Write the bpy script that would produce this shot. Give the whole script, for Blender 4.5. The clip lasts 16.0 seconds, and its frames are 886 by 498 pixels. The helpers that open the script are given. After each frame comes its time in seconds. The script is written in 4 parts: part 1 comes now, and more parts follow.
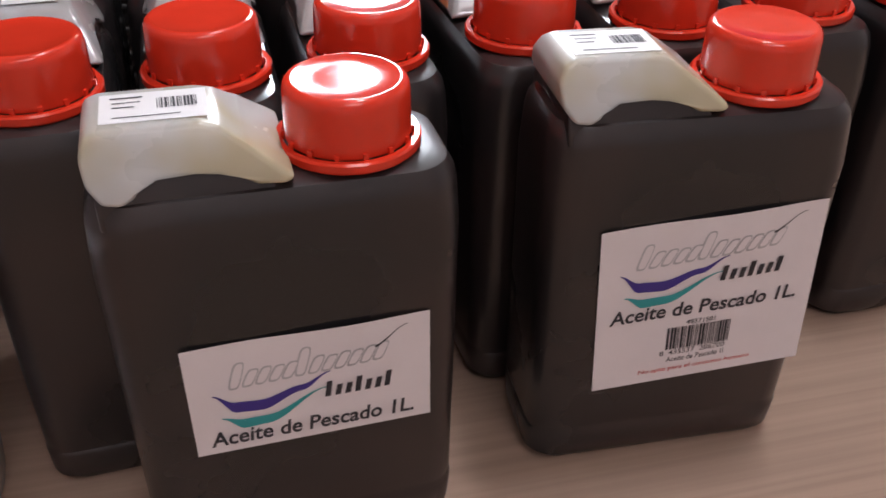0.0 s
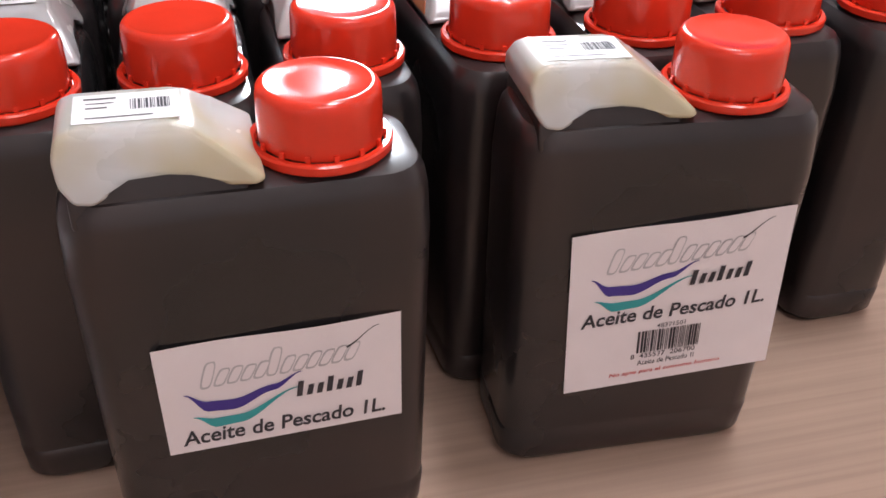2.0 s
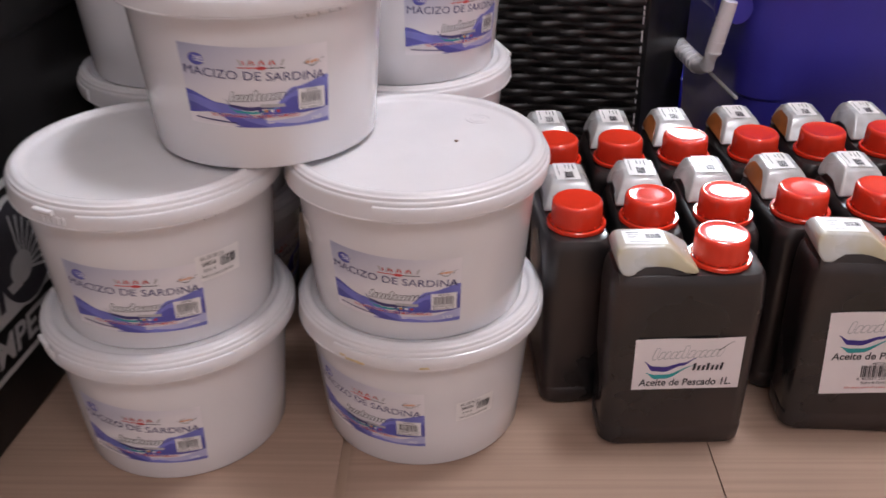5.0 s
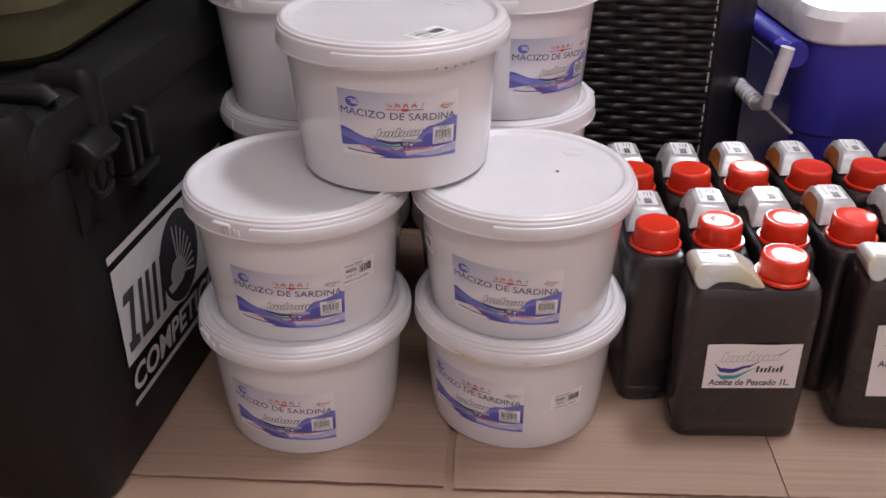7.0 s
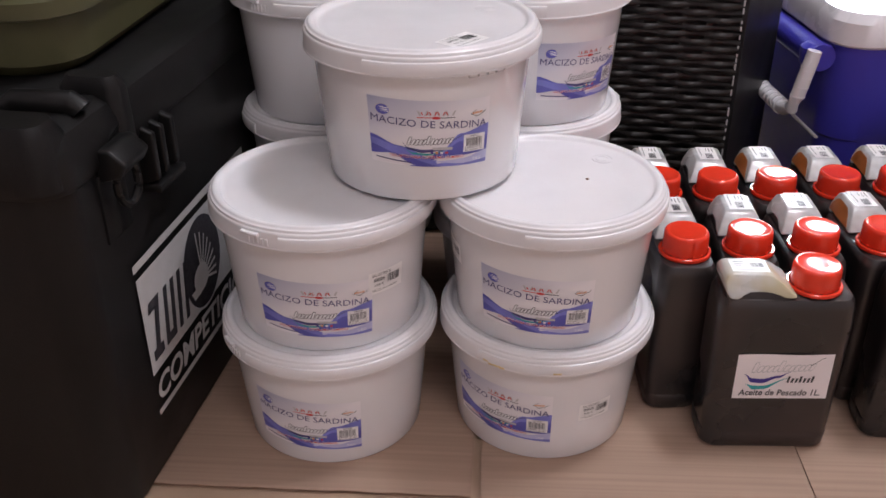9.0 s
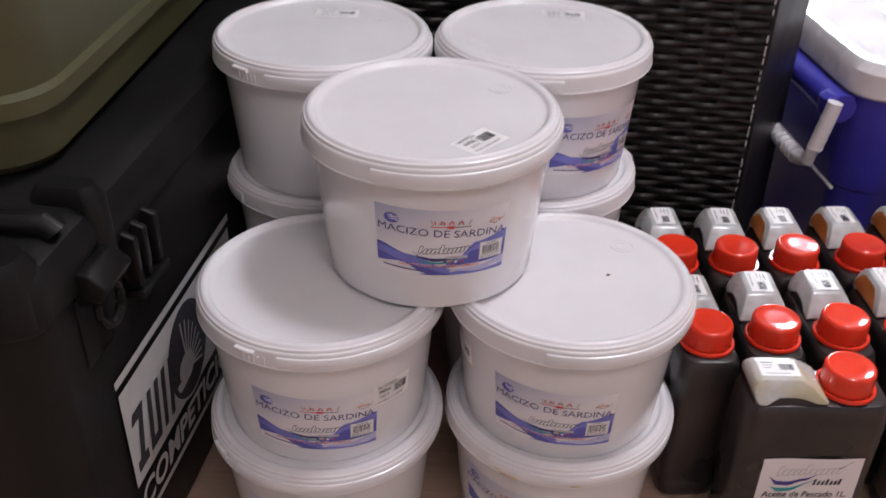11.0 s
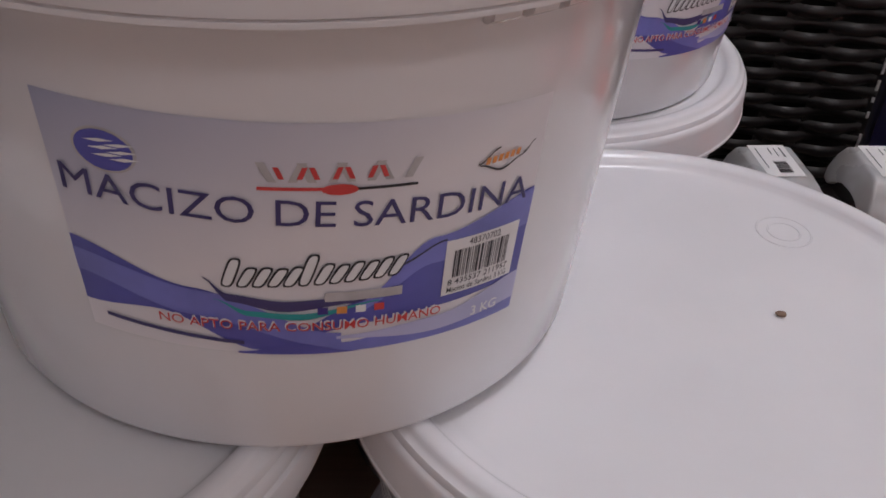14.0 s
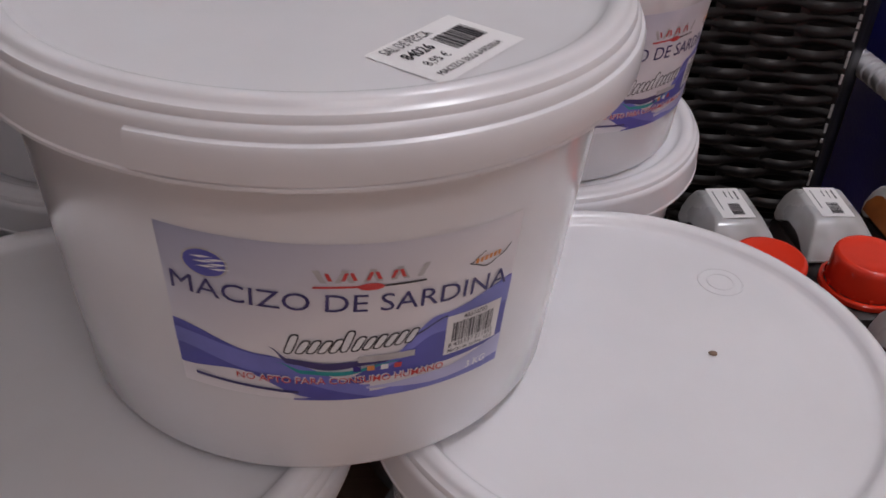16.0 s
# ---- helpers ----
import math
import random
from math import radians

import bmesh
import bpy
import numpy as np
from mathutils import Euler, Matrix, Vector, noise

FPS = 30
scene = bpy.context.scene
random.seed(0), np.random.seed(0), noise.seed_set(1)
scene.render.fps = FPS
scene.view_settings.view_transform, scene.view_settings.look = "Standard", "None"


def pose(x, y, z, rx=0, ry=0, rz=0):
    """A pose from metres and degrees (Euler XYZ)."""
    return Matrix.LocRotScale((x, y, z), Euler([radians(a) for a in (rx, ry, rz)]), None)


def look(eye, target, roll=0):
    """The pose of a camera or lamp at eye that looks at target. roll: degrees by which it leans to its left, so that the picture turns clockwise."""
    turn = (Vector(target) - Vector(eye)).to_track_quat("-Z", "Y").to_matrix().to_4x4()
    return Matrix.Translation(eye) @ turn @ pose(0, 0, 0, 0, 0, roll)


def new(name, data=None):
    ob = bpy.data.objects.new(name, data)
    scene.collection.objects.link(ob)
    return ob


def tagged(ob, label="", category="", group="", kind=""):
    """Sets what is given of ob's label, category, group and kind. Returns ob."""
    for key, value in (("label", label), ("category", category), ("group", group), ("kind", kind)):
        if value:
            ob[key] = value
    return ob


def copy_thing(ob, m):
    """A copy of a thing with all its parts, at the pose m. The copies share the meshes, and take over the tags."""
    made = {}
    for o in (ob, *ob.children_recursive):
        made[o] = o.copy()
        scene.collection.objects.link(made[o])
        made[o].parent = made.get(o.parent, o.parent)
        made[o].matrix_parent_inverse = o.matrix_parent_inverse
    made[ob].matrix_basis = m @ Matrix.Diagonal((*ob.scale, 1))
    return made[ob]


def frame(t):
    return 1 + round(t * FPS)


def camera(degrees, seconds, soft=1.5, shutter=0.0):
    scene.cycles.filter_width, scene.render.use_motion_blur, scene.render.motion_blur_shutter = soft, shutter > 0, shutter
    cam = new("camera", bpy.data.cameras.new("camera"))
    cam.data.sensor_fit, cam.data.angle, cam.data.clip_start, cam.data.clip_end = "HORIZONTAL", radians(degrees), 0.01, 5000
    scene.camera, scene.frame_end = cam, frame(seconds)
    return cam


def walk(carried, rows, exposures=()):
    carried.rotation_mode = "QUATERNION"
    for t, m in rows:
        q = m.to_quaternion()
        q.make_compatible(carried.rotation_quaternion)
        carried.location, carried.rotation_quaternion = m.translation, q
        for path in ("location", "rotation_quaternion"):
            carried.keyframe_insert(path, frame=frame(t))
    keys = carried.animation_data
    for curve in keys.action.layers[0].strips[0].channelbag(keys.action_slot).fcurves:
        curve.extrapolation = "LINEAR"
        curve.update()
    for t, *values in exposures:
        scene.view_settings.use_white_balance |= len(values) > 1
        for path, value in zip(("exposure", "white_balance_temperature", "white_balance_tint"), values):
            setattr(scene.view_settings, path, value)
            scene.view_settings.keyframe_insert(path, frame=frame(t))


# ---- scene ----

cam = camera(50, 16.0, soft=1.6, shutter=0.5)
PATH = [
    (0, pose(0.3219, -0.2576, 0.3026, 55.544, -0.827, -7.214)),
    (0.5, pose(0.3255, -0.2600, 0.3032, 55.562, -1.453, -7.620)),
    (1, pose(0.3235, -0.2614, 0.3050, 56.023, -1.443, -7.373)),
    (1.5, pose(0.3263, -0.2618, 0.3048, 55.866, -1.463, -7.242)),
    (2, pose(0.3279, -0.2624, 0.3039, 55.915, -1.529, -7.414)),
    (2.5, pose(0.3103, -0.2547, 0.3051, 56.974, -0.071, -3.078)),
    (3, pose(0.3025, -0.2516, 0.3078, 55.613, 1.167, 0.207)),
    (3.4, pose(0.2962, -0.2498, 0.3096, 56.511, 1.817, 1.889)),
    (3.5, pose(0.2966, -0.2594, 0.3087, 58.352, 2.798, 3.542)),
    (4, pose(0.2725, -0.2771, 0.3335, 57.629, 3.749, 9.165)),
    (4.2, pose(0.2550, -0.3186, 0.3540, 58.189, 3.193, 9.144)),
    (4.5, pose(0.2385, -0.4276, 0.4309, 57.541, 1.934, 8.381)),
    (5, pose(0.2058, -0.6133, 0.5168, 60.124, 0.466, 7.361)),
    (7.5, pose(0.1467, -0.7291, 0.5815, 61.014, 0.277, 9.787)),
    (7.7, pose(0.1398, -0.7284, 0.5840, 60.914, 0.169, 9.461)),
    (8, pose(0.1371, -0.7247, 0.5854, 60.738, 0.243, 9.722)),
    (10.5, pose(0.1128, -0.6819, 0.5798, 60.381, -0.342, 9.409)),
    (11, pose(0.0820, -0.6071, 0.6572, 57.305, -0.983, 8.028)),
    (11.5, pose(0.0489, -0.5298, 0.6470, 53.955, -0.039, 5.702)),
    (12, pose(0.0592, -0.3218, 0.5058, 54.739, -1.662, 3.385)),
    (12.5, pose(0.0588, -0.2469, 0.4344, 55.855, -3.072, 3.958)),
    (13, pose(0.0422, -0.2101, 0.4145, 56.364, -3.108, 4.264)),
    (13.5, pose(0.0339, -0.1946, 0.4073, 55.283, -3.436, 4.016)),
    (14, pose(0.0377, -0.1984, 0.4071, 54.975, -3.221, 3.501)),
    (14.5, pose(0.0370, -0.2040, 0.4146, 54.375, -3.356, 3.516)),
    (15, pose(0.0388, -0.2141, 0.4248, 53.959, -3.295, 3.755)),
    (15.5, pose(0.0396, -0.2292, 0.4461, 54.635, -3.111, 2.648)),
    (16, pose(0.0350, -0.2429, 0.4626, 54.958, -3.002, 2.804)),
]
walk(cam, PATH, exposures=[(0, -0.15), (0.8, 0.27), (2.2, 0.32), (3.4, 0.38), (4.0, 0.22), (4.6, 0.22), (5.0, 0.04), (8.0, 0.04), (11.0, -0.10), (12.2, -0.56), (13.0, -0.63), (15.5, -0.70), (16.0, -0.68)])

# ---------------------------------------------------------------- light
world = bpy.data.worlds.new("world")
scene.world = world
world.use_nodes = True
wn = world.node_tree
sky = wn.nodes.new("ShaderNodeTexSky")
sky.sky_type = "NISHITA"
sky.sun_disc = False
sky.sun_elevation = radians(40)
sky.sun_rotation = radians(20)
wn.links.new(sky.outputs[0], wn.nodes["Background"].inputs[0])
wn.nodes["Background"].inputs[1].default_value = 0.12


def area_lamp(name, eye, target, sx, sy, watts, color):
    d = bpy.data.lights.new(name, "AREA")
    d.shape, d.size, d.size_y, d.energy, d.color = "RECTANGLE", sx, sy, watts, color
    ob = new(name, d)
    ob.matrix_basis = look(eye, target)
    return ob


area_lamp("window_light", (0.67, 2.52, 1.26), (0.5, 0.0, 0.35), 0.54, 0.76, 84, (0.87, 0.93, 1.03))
# unseen overhead light, placed by the soft shadow on a lid
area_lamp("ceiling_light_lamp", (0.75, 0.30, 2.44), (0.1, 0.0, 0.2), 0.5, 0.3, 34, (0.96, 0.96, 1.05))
# added fill light in front, with no known source
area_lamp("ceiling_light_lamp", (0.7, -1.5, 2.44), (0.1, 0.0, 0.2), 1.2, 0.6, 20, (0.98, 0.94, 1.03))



# ---------------------------------------------------------------- materials
def mat(name, color, rough=0.5, metal=0.0, vary=0.08, scale=40.0, bump=0.0, bump_scale=300.0, coat=0.0, sss=0.0,
        sss_color=None, transmission=0.0, spec=0.5, emit=0.0, rough_vary=0.08, ior=1.5):
    m = bpy.data.materials.new(name)
    m.use_nodes = True
    n, l = m.node_tree.nodes, m.node_tree.links
    p = n["Principled BSDF"]
    co = n.new("ShaderNodeTexCoord")
    big = n.new("ShaderNodeTexNoise")
    big.inputs["Scale"].default_value = scale
    big.inputs["Detail"].default_value = 5
    l.new(co.outputs["Object"], big.inputs["Vector"])
    ramp = n.new("ShaderNodeMapRange")
    ramp.inputs["To Min"].default_value, ramp.inputs["To Max"].default_value = 1 - vary, 1 + vary
    ramp.inputs["From Min"].default_value, ramp.inputs["From Max"].default_value = 0.3, 0.7
    l.new(big.outputs["Fac"], ramp.inputs["Value"])
    mul = n.new("ShaderNodeVectorMath")
    mul.operation = "SCALE"
    mul.inputs[0].default_value = color
    l.new(ramp.outputs[0], mul.inputs["Scale"])
    l.new(mul.outputs[0], p.inputs["Base Color"])
    rr = n.new("ShaderNodeMapRange")
    rr.inputs["To Min"].default_value, rr.inputs["To Max"].default_value = max(0.02, rough - rough_vary), min(1, rough + rough_vary)
    rr.inputs["From Min"].default_value, rr.inputs["From Max"].default_value = 0.3, 0.7
    l.new(big.outputs["Fac"], rr.inputs["Value"])
    l.new(rr.outputs[0], p.inputs["Roughness"])
    p.inputs["Metallic"].default_value = metal
    p.inputs["IOR"].default_value = ior
    p.inputs["Specular IOR Level"].default_value = spec
    p.inputs["Coat Weight"].default_value = coat
    p.inputs["Coat Roughness"].default_value = 0.12
    p.inputs["Transmission Weight"].default_value = transmission
    if sss:
        p.inputs["Subsurface Weight"].default_value = sss
        p.inputs["Subsurface Radius"].default_value = sss_color or (1, 0.8, 0.7)
        p.inputs["Subsurface Scale"].default_value = 0.004
    if bump:
        fine = n.new("ShaderNodeTexNoise")
        fine.inputs["Scale"].default_value = bump_scale
        fine.inputs["Detail"].default_value = 3
        l.new(co.outputs["Object"], fine.inputs["Vector"])
        b = n.new("ShaderNodeBump")
        b.inputs["Strength"].default_value = bump
        b.inputs["Distance"].default_value = 0.001
        l.new(fine.outputs["Fac"], b.inputs["Height"])
        l.new(b.outputs[0], p.inputs["Normal"])
    if emit:
        p.inputs["Emission Color"].default_value = (*color, 1)
        p.inputs["Emission Strength"].default_value = emit
    return m


M_BUCKET = mat("white_polypropylene", (0.76, 0.745, 0.765), 0.16, vary=0.012, scale=14, bump=0.02, bump_scale=60, sss=0.12, rough_vary=0.02, coat=0.5)
M_LID = mat("white_lid_plastic", (0.745, 0.725, 0.742), 0.24, vary=0.03, scale=22, bump=0.018, bump_scale=16, sss=0.12, rough_vary=0.03)
M_OIL = mat("oil_seen_through_plastic", (0.018, 0.013, 0.0135), 0.30, vary=0.35, scale=12, bump=0.10, bump_scale=45, rough_vary=0.08, coat=0.22)
M_CLEAR = mat("milky_plastic", (0.60, 0.57, 0.50), 0.26, vary=0.03, scale=25, bump=0.03, bump_scale=60, sss=0.5, coat=0.2)
M_GREY_CLEAR = mat("milky_grey_plastic", (0.46, 0.455, 0.46), 0.26, vary=0.06, scale=25, bump=0.03, bump_scale=60, sss=0.4, coat=0.2)
M_AMBER = mat("oil_film", (0.24, 0.07, 0.015), 0.4, vary=0.3, scale=60)
M_RED = mat("red_cap_plastic", (0.74, 0.042, 0.018), 0.15, vary=0.06, scale=50, bump=0.03, bump_scale=200, rough_vary=0.04)
M_PAPER = mat("white_label_paper", (0.80, 0.74, 0.75), 0.55, vary=0.02, scale=60, bump=0.05, bump_scale=500)
M_STICK = mat("price_sticker_paper", (0.82, 0.80, 0.80), 0.5, vary=0.02, scale=60)
M_INK = mat("black_ink", (0.03, 0.028, 0.035), 0.5, vary=0.1, scale=300)
M_INK_BLUE = mat("dark_blue_ink", (0.055, 0.045, 0.16), 0.45, vary=0.05, scale=200)
M_VIOLET = mat("violet_ink", (0.05, 0.03, 0.24), 0.45, vary=0.05, scale=100)
M_TEAL = mat("teal_ink", (0.03, 0.33, 0.34), 0.45, vary=0.05, scale=100)
M_SILVER = mat("silver_grey_ink", (0.50, 0.48, 0.49), 0.45, vary=0.1, scale=300)
M_RED_INK = mat("red_ink", (0.62, 0.06, 0.06), 0.5, vary=0.06, scale=200)
M_ORANGE = mat("orange_ink", (0.75, 0.30, 0.08), 0.5, vary=0.06, scale=200)
M_WAVE = mat("blue_wave_print", (0.19, 0.20, 0.58), 0.42, vary=0.25, scale=38)
M_WAVE_DEEP = mat("deep_blue_wave_print", (0.10, 0.10, 0.42), 0.42, vary=0.2, scale=38)
M_WAVE_PALE = mat("pale_lilac_wave_print", (0.50, 0.50, 0.74), 0.42, vary=0.12, scale=38)
M_WHITE_PRINT = mat("white_print", (0.8, 0.8, 0.82), 0.45, vary=0.02)
M_BLACK = mat("black_moulded_plastic", (0.0065, 0.0062, 0.0064), 0.42, vary=0.25, scale=9, bump=0.18, bump_scale=700, rough_vary=0.1, spec=0.25)
M_WICKER = mat("black_plastic_wicker", (0.012, 0.0098, 0.0098), 0.37, vary=0.3, scale=60, bump=0.15, bump_scale=500)
M_FRAME = mat("black_metal_frame", (0.012, 0.011, 0.012), 0.45, vary=0.15, scale=20)
M_OLIVE = mat("olive_plastic", (0.064, 0.061, 0.026), 0.45, vary=0.15, scale=12, bump=0.1, bump_scale=500)
M_BLUE = mat("cobalt_blue_plastic", (0.045, 0.041, 0.36), 0.36, vary=0.1, scale=12, bump=0.35, bump_scale=420, spec=0.35)
M_GREY = mat("light_grey_plastic", (0.68, 0.66, 0.68), 0.26, vary=0.05, scale=20, bump=0.08, bump_scale=300)
M_SIGN = mat("grey_white_vinyl", (0.46, 0.45, 0.45), 0.45, vary=0.06, scale=60)
M_WALL = mat("cream_wall_paint", (0.62, 0.56, 0.55), 0.8, vary=0.05, scale=3, bump=0.1, bump_scale=120)
M_CEIL = mat("white_ceiling_paint", (0.75, 0.72, 0.70), 0.85, vary=0.03, scale=3)
M_STAIN = mat("yellow_oil_stain", (0.64, 0.50, 0.28), 0.35, vary=0.2, scale=120)
M_CRUMB = mat("brown_crumb", (0.20, 0.13, 0.09), 0.8, vary=0.3, scale=400)
M_DAY = mat("daylight_beyond_window", (0.92, 0.96, 1.0), 1.0, vary=0.03, scale=0.6, emit=5.0)
M_PANEL = mat("lamp_diffuser", (1.0, 0.93, 0.88), 0.6, vary=0.01, emit=2.5)


def two_tone(m, one, two, scale):
    n, l = m.node_tree.nodes, m.node_tree.links
    p = n["Principled BSDF"]
    co = n.new("ShaderNodeTexCoord")
    tx = n.new("ShaderNodeTexNoise")
    tx.inputs["Scale"].default_value = scale
    tx.inputs["Detail"].default_value = 2
    l.new(co.outputs["Object"], tx.inputs["Vector"])
    mr = n.new("ShaderNodeMapRange")
    mr.interpolation_type = "SMOOTHSTEP"
    mr.inputs["From Min"].default_value, mr.inputs["From Max"].default_value = 0.36, 0.64
    l.new(tx.outputs["Fac"], mr.inputs["Value"])
    mix = n.new("ShaderNodeMix")
    mix.data_type = "RGBA"
    mix.inputs["A"].default_value, mix.inputs["B"].default_value = (*one, 1), (*two, 1)
    l.new(mr.outputs[0], mix.inputs["Factor"])
    l.new(mix.outputs["Result"], p.inputs["Base Color"])


two_tone(M_OIL, (0.0150, 0.0142, 0.0152), (0.030, 0.0205, 0.0190), 11)
two_tone(M_CLEAR, (0.50, 0.49, 0.47), (0.46, 0.40, 0.27), 30)
two_tone(M_GREY_CLEAR, (0.50, 0.50, 0.51), (0.38, 0.37, 0.36), 40)


def graded_label(name):
    """Label stock that fades from slate blue at its upper corner to white."""
    m = mat(name, (0.78, 0.75, 0.78), 0.40, vary=0.015, scale=60)
    n, l = m.node_tree.nodes, m.node_tree.links
    p = n["Principled BSDF"]
    co = n.new("ShaderNodeTexCoord")
    sep = n.new("ShaderNodeSeparateXYZ")
    l.new(co.outputs["Object"], sep.inputs[0])
    ax = n.new("ShaderNodeMath")
    ax.operation = "MULTIPLY_ADD"
    ax.inputs[1].default_value, ax.inputs[2].default_value = -9.0, -0.05
    l.new(sep.outputs[0], ax.inputs[0])
    az = n.new("ShaderNodeMath")
    az.operation = "MULTIPLY_ADD"
    az.inputs[1].default_value, az.inputs[2].default_value = 22.0, -1.32
    l.new(sep.outputs[2], az.inputs[0])
    add = n.new("ShaderNodeMath")
    add.operation = "ADD"
    add.use_clamp = True
    l.new(ax.outputs[0], add.inputs[0])
    l.new(az.outputs[0], add.inputs[1])
    mix = n.new("ShaderNodeMix")
    mix.data_type = "RGBA"
    mix.inputs["A"].default_value = (0.78, 0.75, 0.78, 1)
    mix.inputs["B"].default_value = (0.36, 0.38, 0.52, 1)
    l.new(add.outputs[0], mix.inputs["Factor"])
    l.new(mix.outputs["Result"], p.inputs["Base Color"])
    return m


M_LABEL = graded_label("printed_label_stock")


def card_material(name, color):
    m = mat(name, color, 0.75, vary=0.08, scale=7, bump=0.1, bump_scale=600)
    n, l = m.node_tree.nodes, m.node_tree.links
    p = n["Principled BSDF"]
    co = n.new("ShaderNodeTexCoord")
    mp = n.new("ShaderNodeMapping")
    mp.inputs["Scale"].default_value = (3, 220, 3)
    l.new(co.outputs["Object"], mp.inputs[0])
    tx = n.new("ShaderNodeTexNoise")
    tx.inputs["Scale"].default_value = 1.0
    tx.inputs["Detail"].default_value = 4
    l.new(mp.outputs[0], tx.inputs["Vector"])
    mr = n.new("ShaderNodeMapRange")
    mr.inputs["From Min"].default_value, mr.inputs["From Max"].default_value = 0.35, 0.65
    mr.inputs["To Min"].default_value, mr.inputs["To Max"].default_value = 0.90, 1.08
    l.new(tx.outputs["Fac"], mr.inputs["Value"])
    old = p.inputs["Base Color"].links[0].from_socket
    sc = n.new("ShaderNodeVectorMath")
    sc.operation = "SCALE"
    l.new(old, sc.inputs[0])
    l.new(mr.outputs[0], sc.inputs["Scale"])
    l.new(sc.outputs[0], p.inputs["Base Color"])
    b = n.new("ShaderNodeBump")
    b.inputs["Strength"].default_value = 0.25
    b.inputs["Distance"].default_value = 0.0006
    l.new(tx.outputs["Fac"], b.inputs["Height"])
    l.new(b.outputs[0], p.inputs["Normal"])
    return m


M_CARD = card_material("corrugated_cardboard", (0.35, 0.232, 0.172))
M_CARD_EDGE = mat("cardboard_edge", (0.20, 0.12, 0.08), 0.9, vary=0.2, scale=150)
M_FLOOR = mat("brown_floor_tile", (0.36, 0.245, 0.175), 0.45, vary=0.10, scale=6, bump=0.08, bump_scale=200)


# ---------------------------------------------------------------- mesh helpers
def part(name, bm, material, parent=None, label="", sharp=35, m=None):
    me = bpy.data.meshes.new(name)
    bmesh.ops.recalc_face_normals(bm, faces=bm.faces)
    bm.to_mesh(me)
    bm.free()
    for f in me.polygons:
        f.use_smooth = True
    me.set_sharp_from_angle(angle=radians(sharp))
    me.materials.append(material)
    ob = new(name, me)
    if parent:
        ob.parent = parent
    if m is not None:
        ob.matrix_basis = m
    if label:
        ob["label"] = label
    return ob


def root(name, m, label, category, group="", kind=""):
    ob = new(name)
    ob.empty_display_size = 0.02
    ob.matrix_basis = m
    return tagged(ob, label, category, group, kind)


def lathe(profile, seg=72, a0=0.0, a1=360.0, bm=None, centre=(0, 0)):
    bm = bm or bmesh.new()
    full = abs(a1 - a0) > 359.9
    n = seg if full else seg + 1
    rings = []
    for r, z in profile:
        if r < 1e-6:
            rings.append([bm.verts.new((centre[0], centre[1], z))] * n)
        else:
            rings.append([bm.verts.new((centre[0] + r * math.cos(radians(a0 + (a1 - a0) * k / seg)),
                                        centre[1] + r * math.sin(radians(a0 + (a1 - a0) * k / seg)), z)) for k in range(n)])
    for a, b in zip(rings, rings[1:]):
        for k in range(seg):
            q = (k + 1) % n
            f = [a[k], a[q], b[q], b[k]]
            f = [v for j, v in enumerate(f) if v not in f[:j]]
            if len(f) > 2:
                bm.faces.new(f)
    if not full:
        for k in (0, n - 1):
            loop = [r[k] for r in rings]
            loop = [v for j, v in enumerate(loop) if v not in loop[:j]]
            if len(loop) > 2:
                bm.faces.new(loop)
    return bm


def rounded_loop(w, d, r, n=6, cx=0, cy=0):
    pts = []
    for k, (sx, sy) in enumerate(((1, 1), (-1, 1), (-1, -1), (1, -1))):
        for j in range(n + 1):
            a = radians(90 * k + 90 * j / n)
            pts.append((cx + sx * (w / 2 - r) + r * math.cos(a), cy + sy * (d / 2 - r) + r * math.sin(a)))
    return pts


def stack(levels, n=6, bm=None):
    """levels: (z, width, depth, corner radius, cx, cy), skinned from the first to the last and capped."""
    bm = bm or bmesh.new()
    rings = []
    for z, w, d, r, cx, cy in levels:
        rings.append([bm.verts.new((x, y, z)) for x, y in rounded_loop(w, d, min(r, w / 2 - 1e-5, d / 2 - 1e-5), n, cx, cy)])
    for a, b in zip(rings, rings[1:]):
        for k in range(len(a)):
            q = (k + 1) % len(a)
            bm.faces.new((a[k], a[q], b[q], b[k]))
    bm.faces.new(rings[0][::-1])
    bm.faces.new(rings[-1])
    return bm


def box(x0, x1, y0, y1, z0, z1, bevel=0.0, seg=2, bm=None):
    bm = bm or bmesh.new()
    r = bmesh.ops.create_cube(bm, size=1.0)
    for v in r["verts"]:
        v.co = Vector((x0 + (v.co.x + 0.5) * (x1 - x0), y0 + (v.co.y + 0.5) * (y1 - y0), z0 + (v.co.z + 0.5) * (z1 - z0)))
    if bevel:
        vs = set(r["verts"])
        es = [e for e in bm.edges if e.verts[0] in vs and e.verts[1] in vs]
        bmesh.ops.bevel(bm, geom=es, offset=bevel, segments=seg, profile=0.5, affect="EDGES")
    return bm


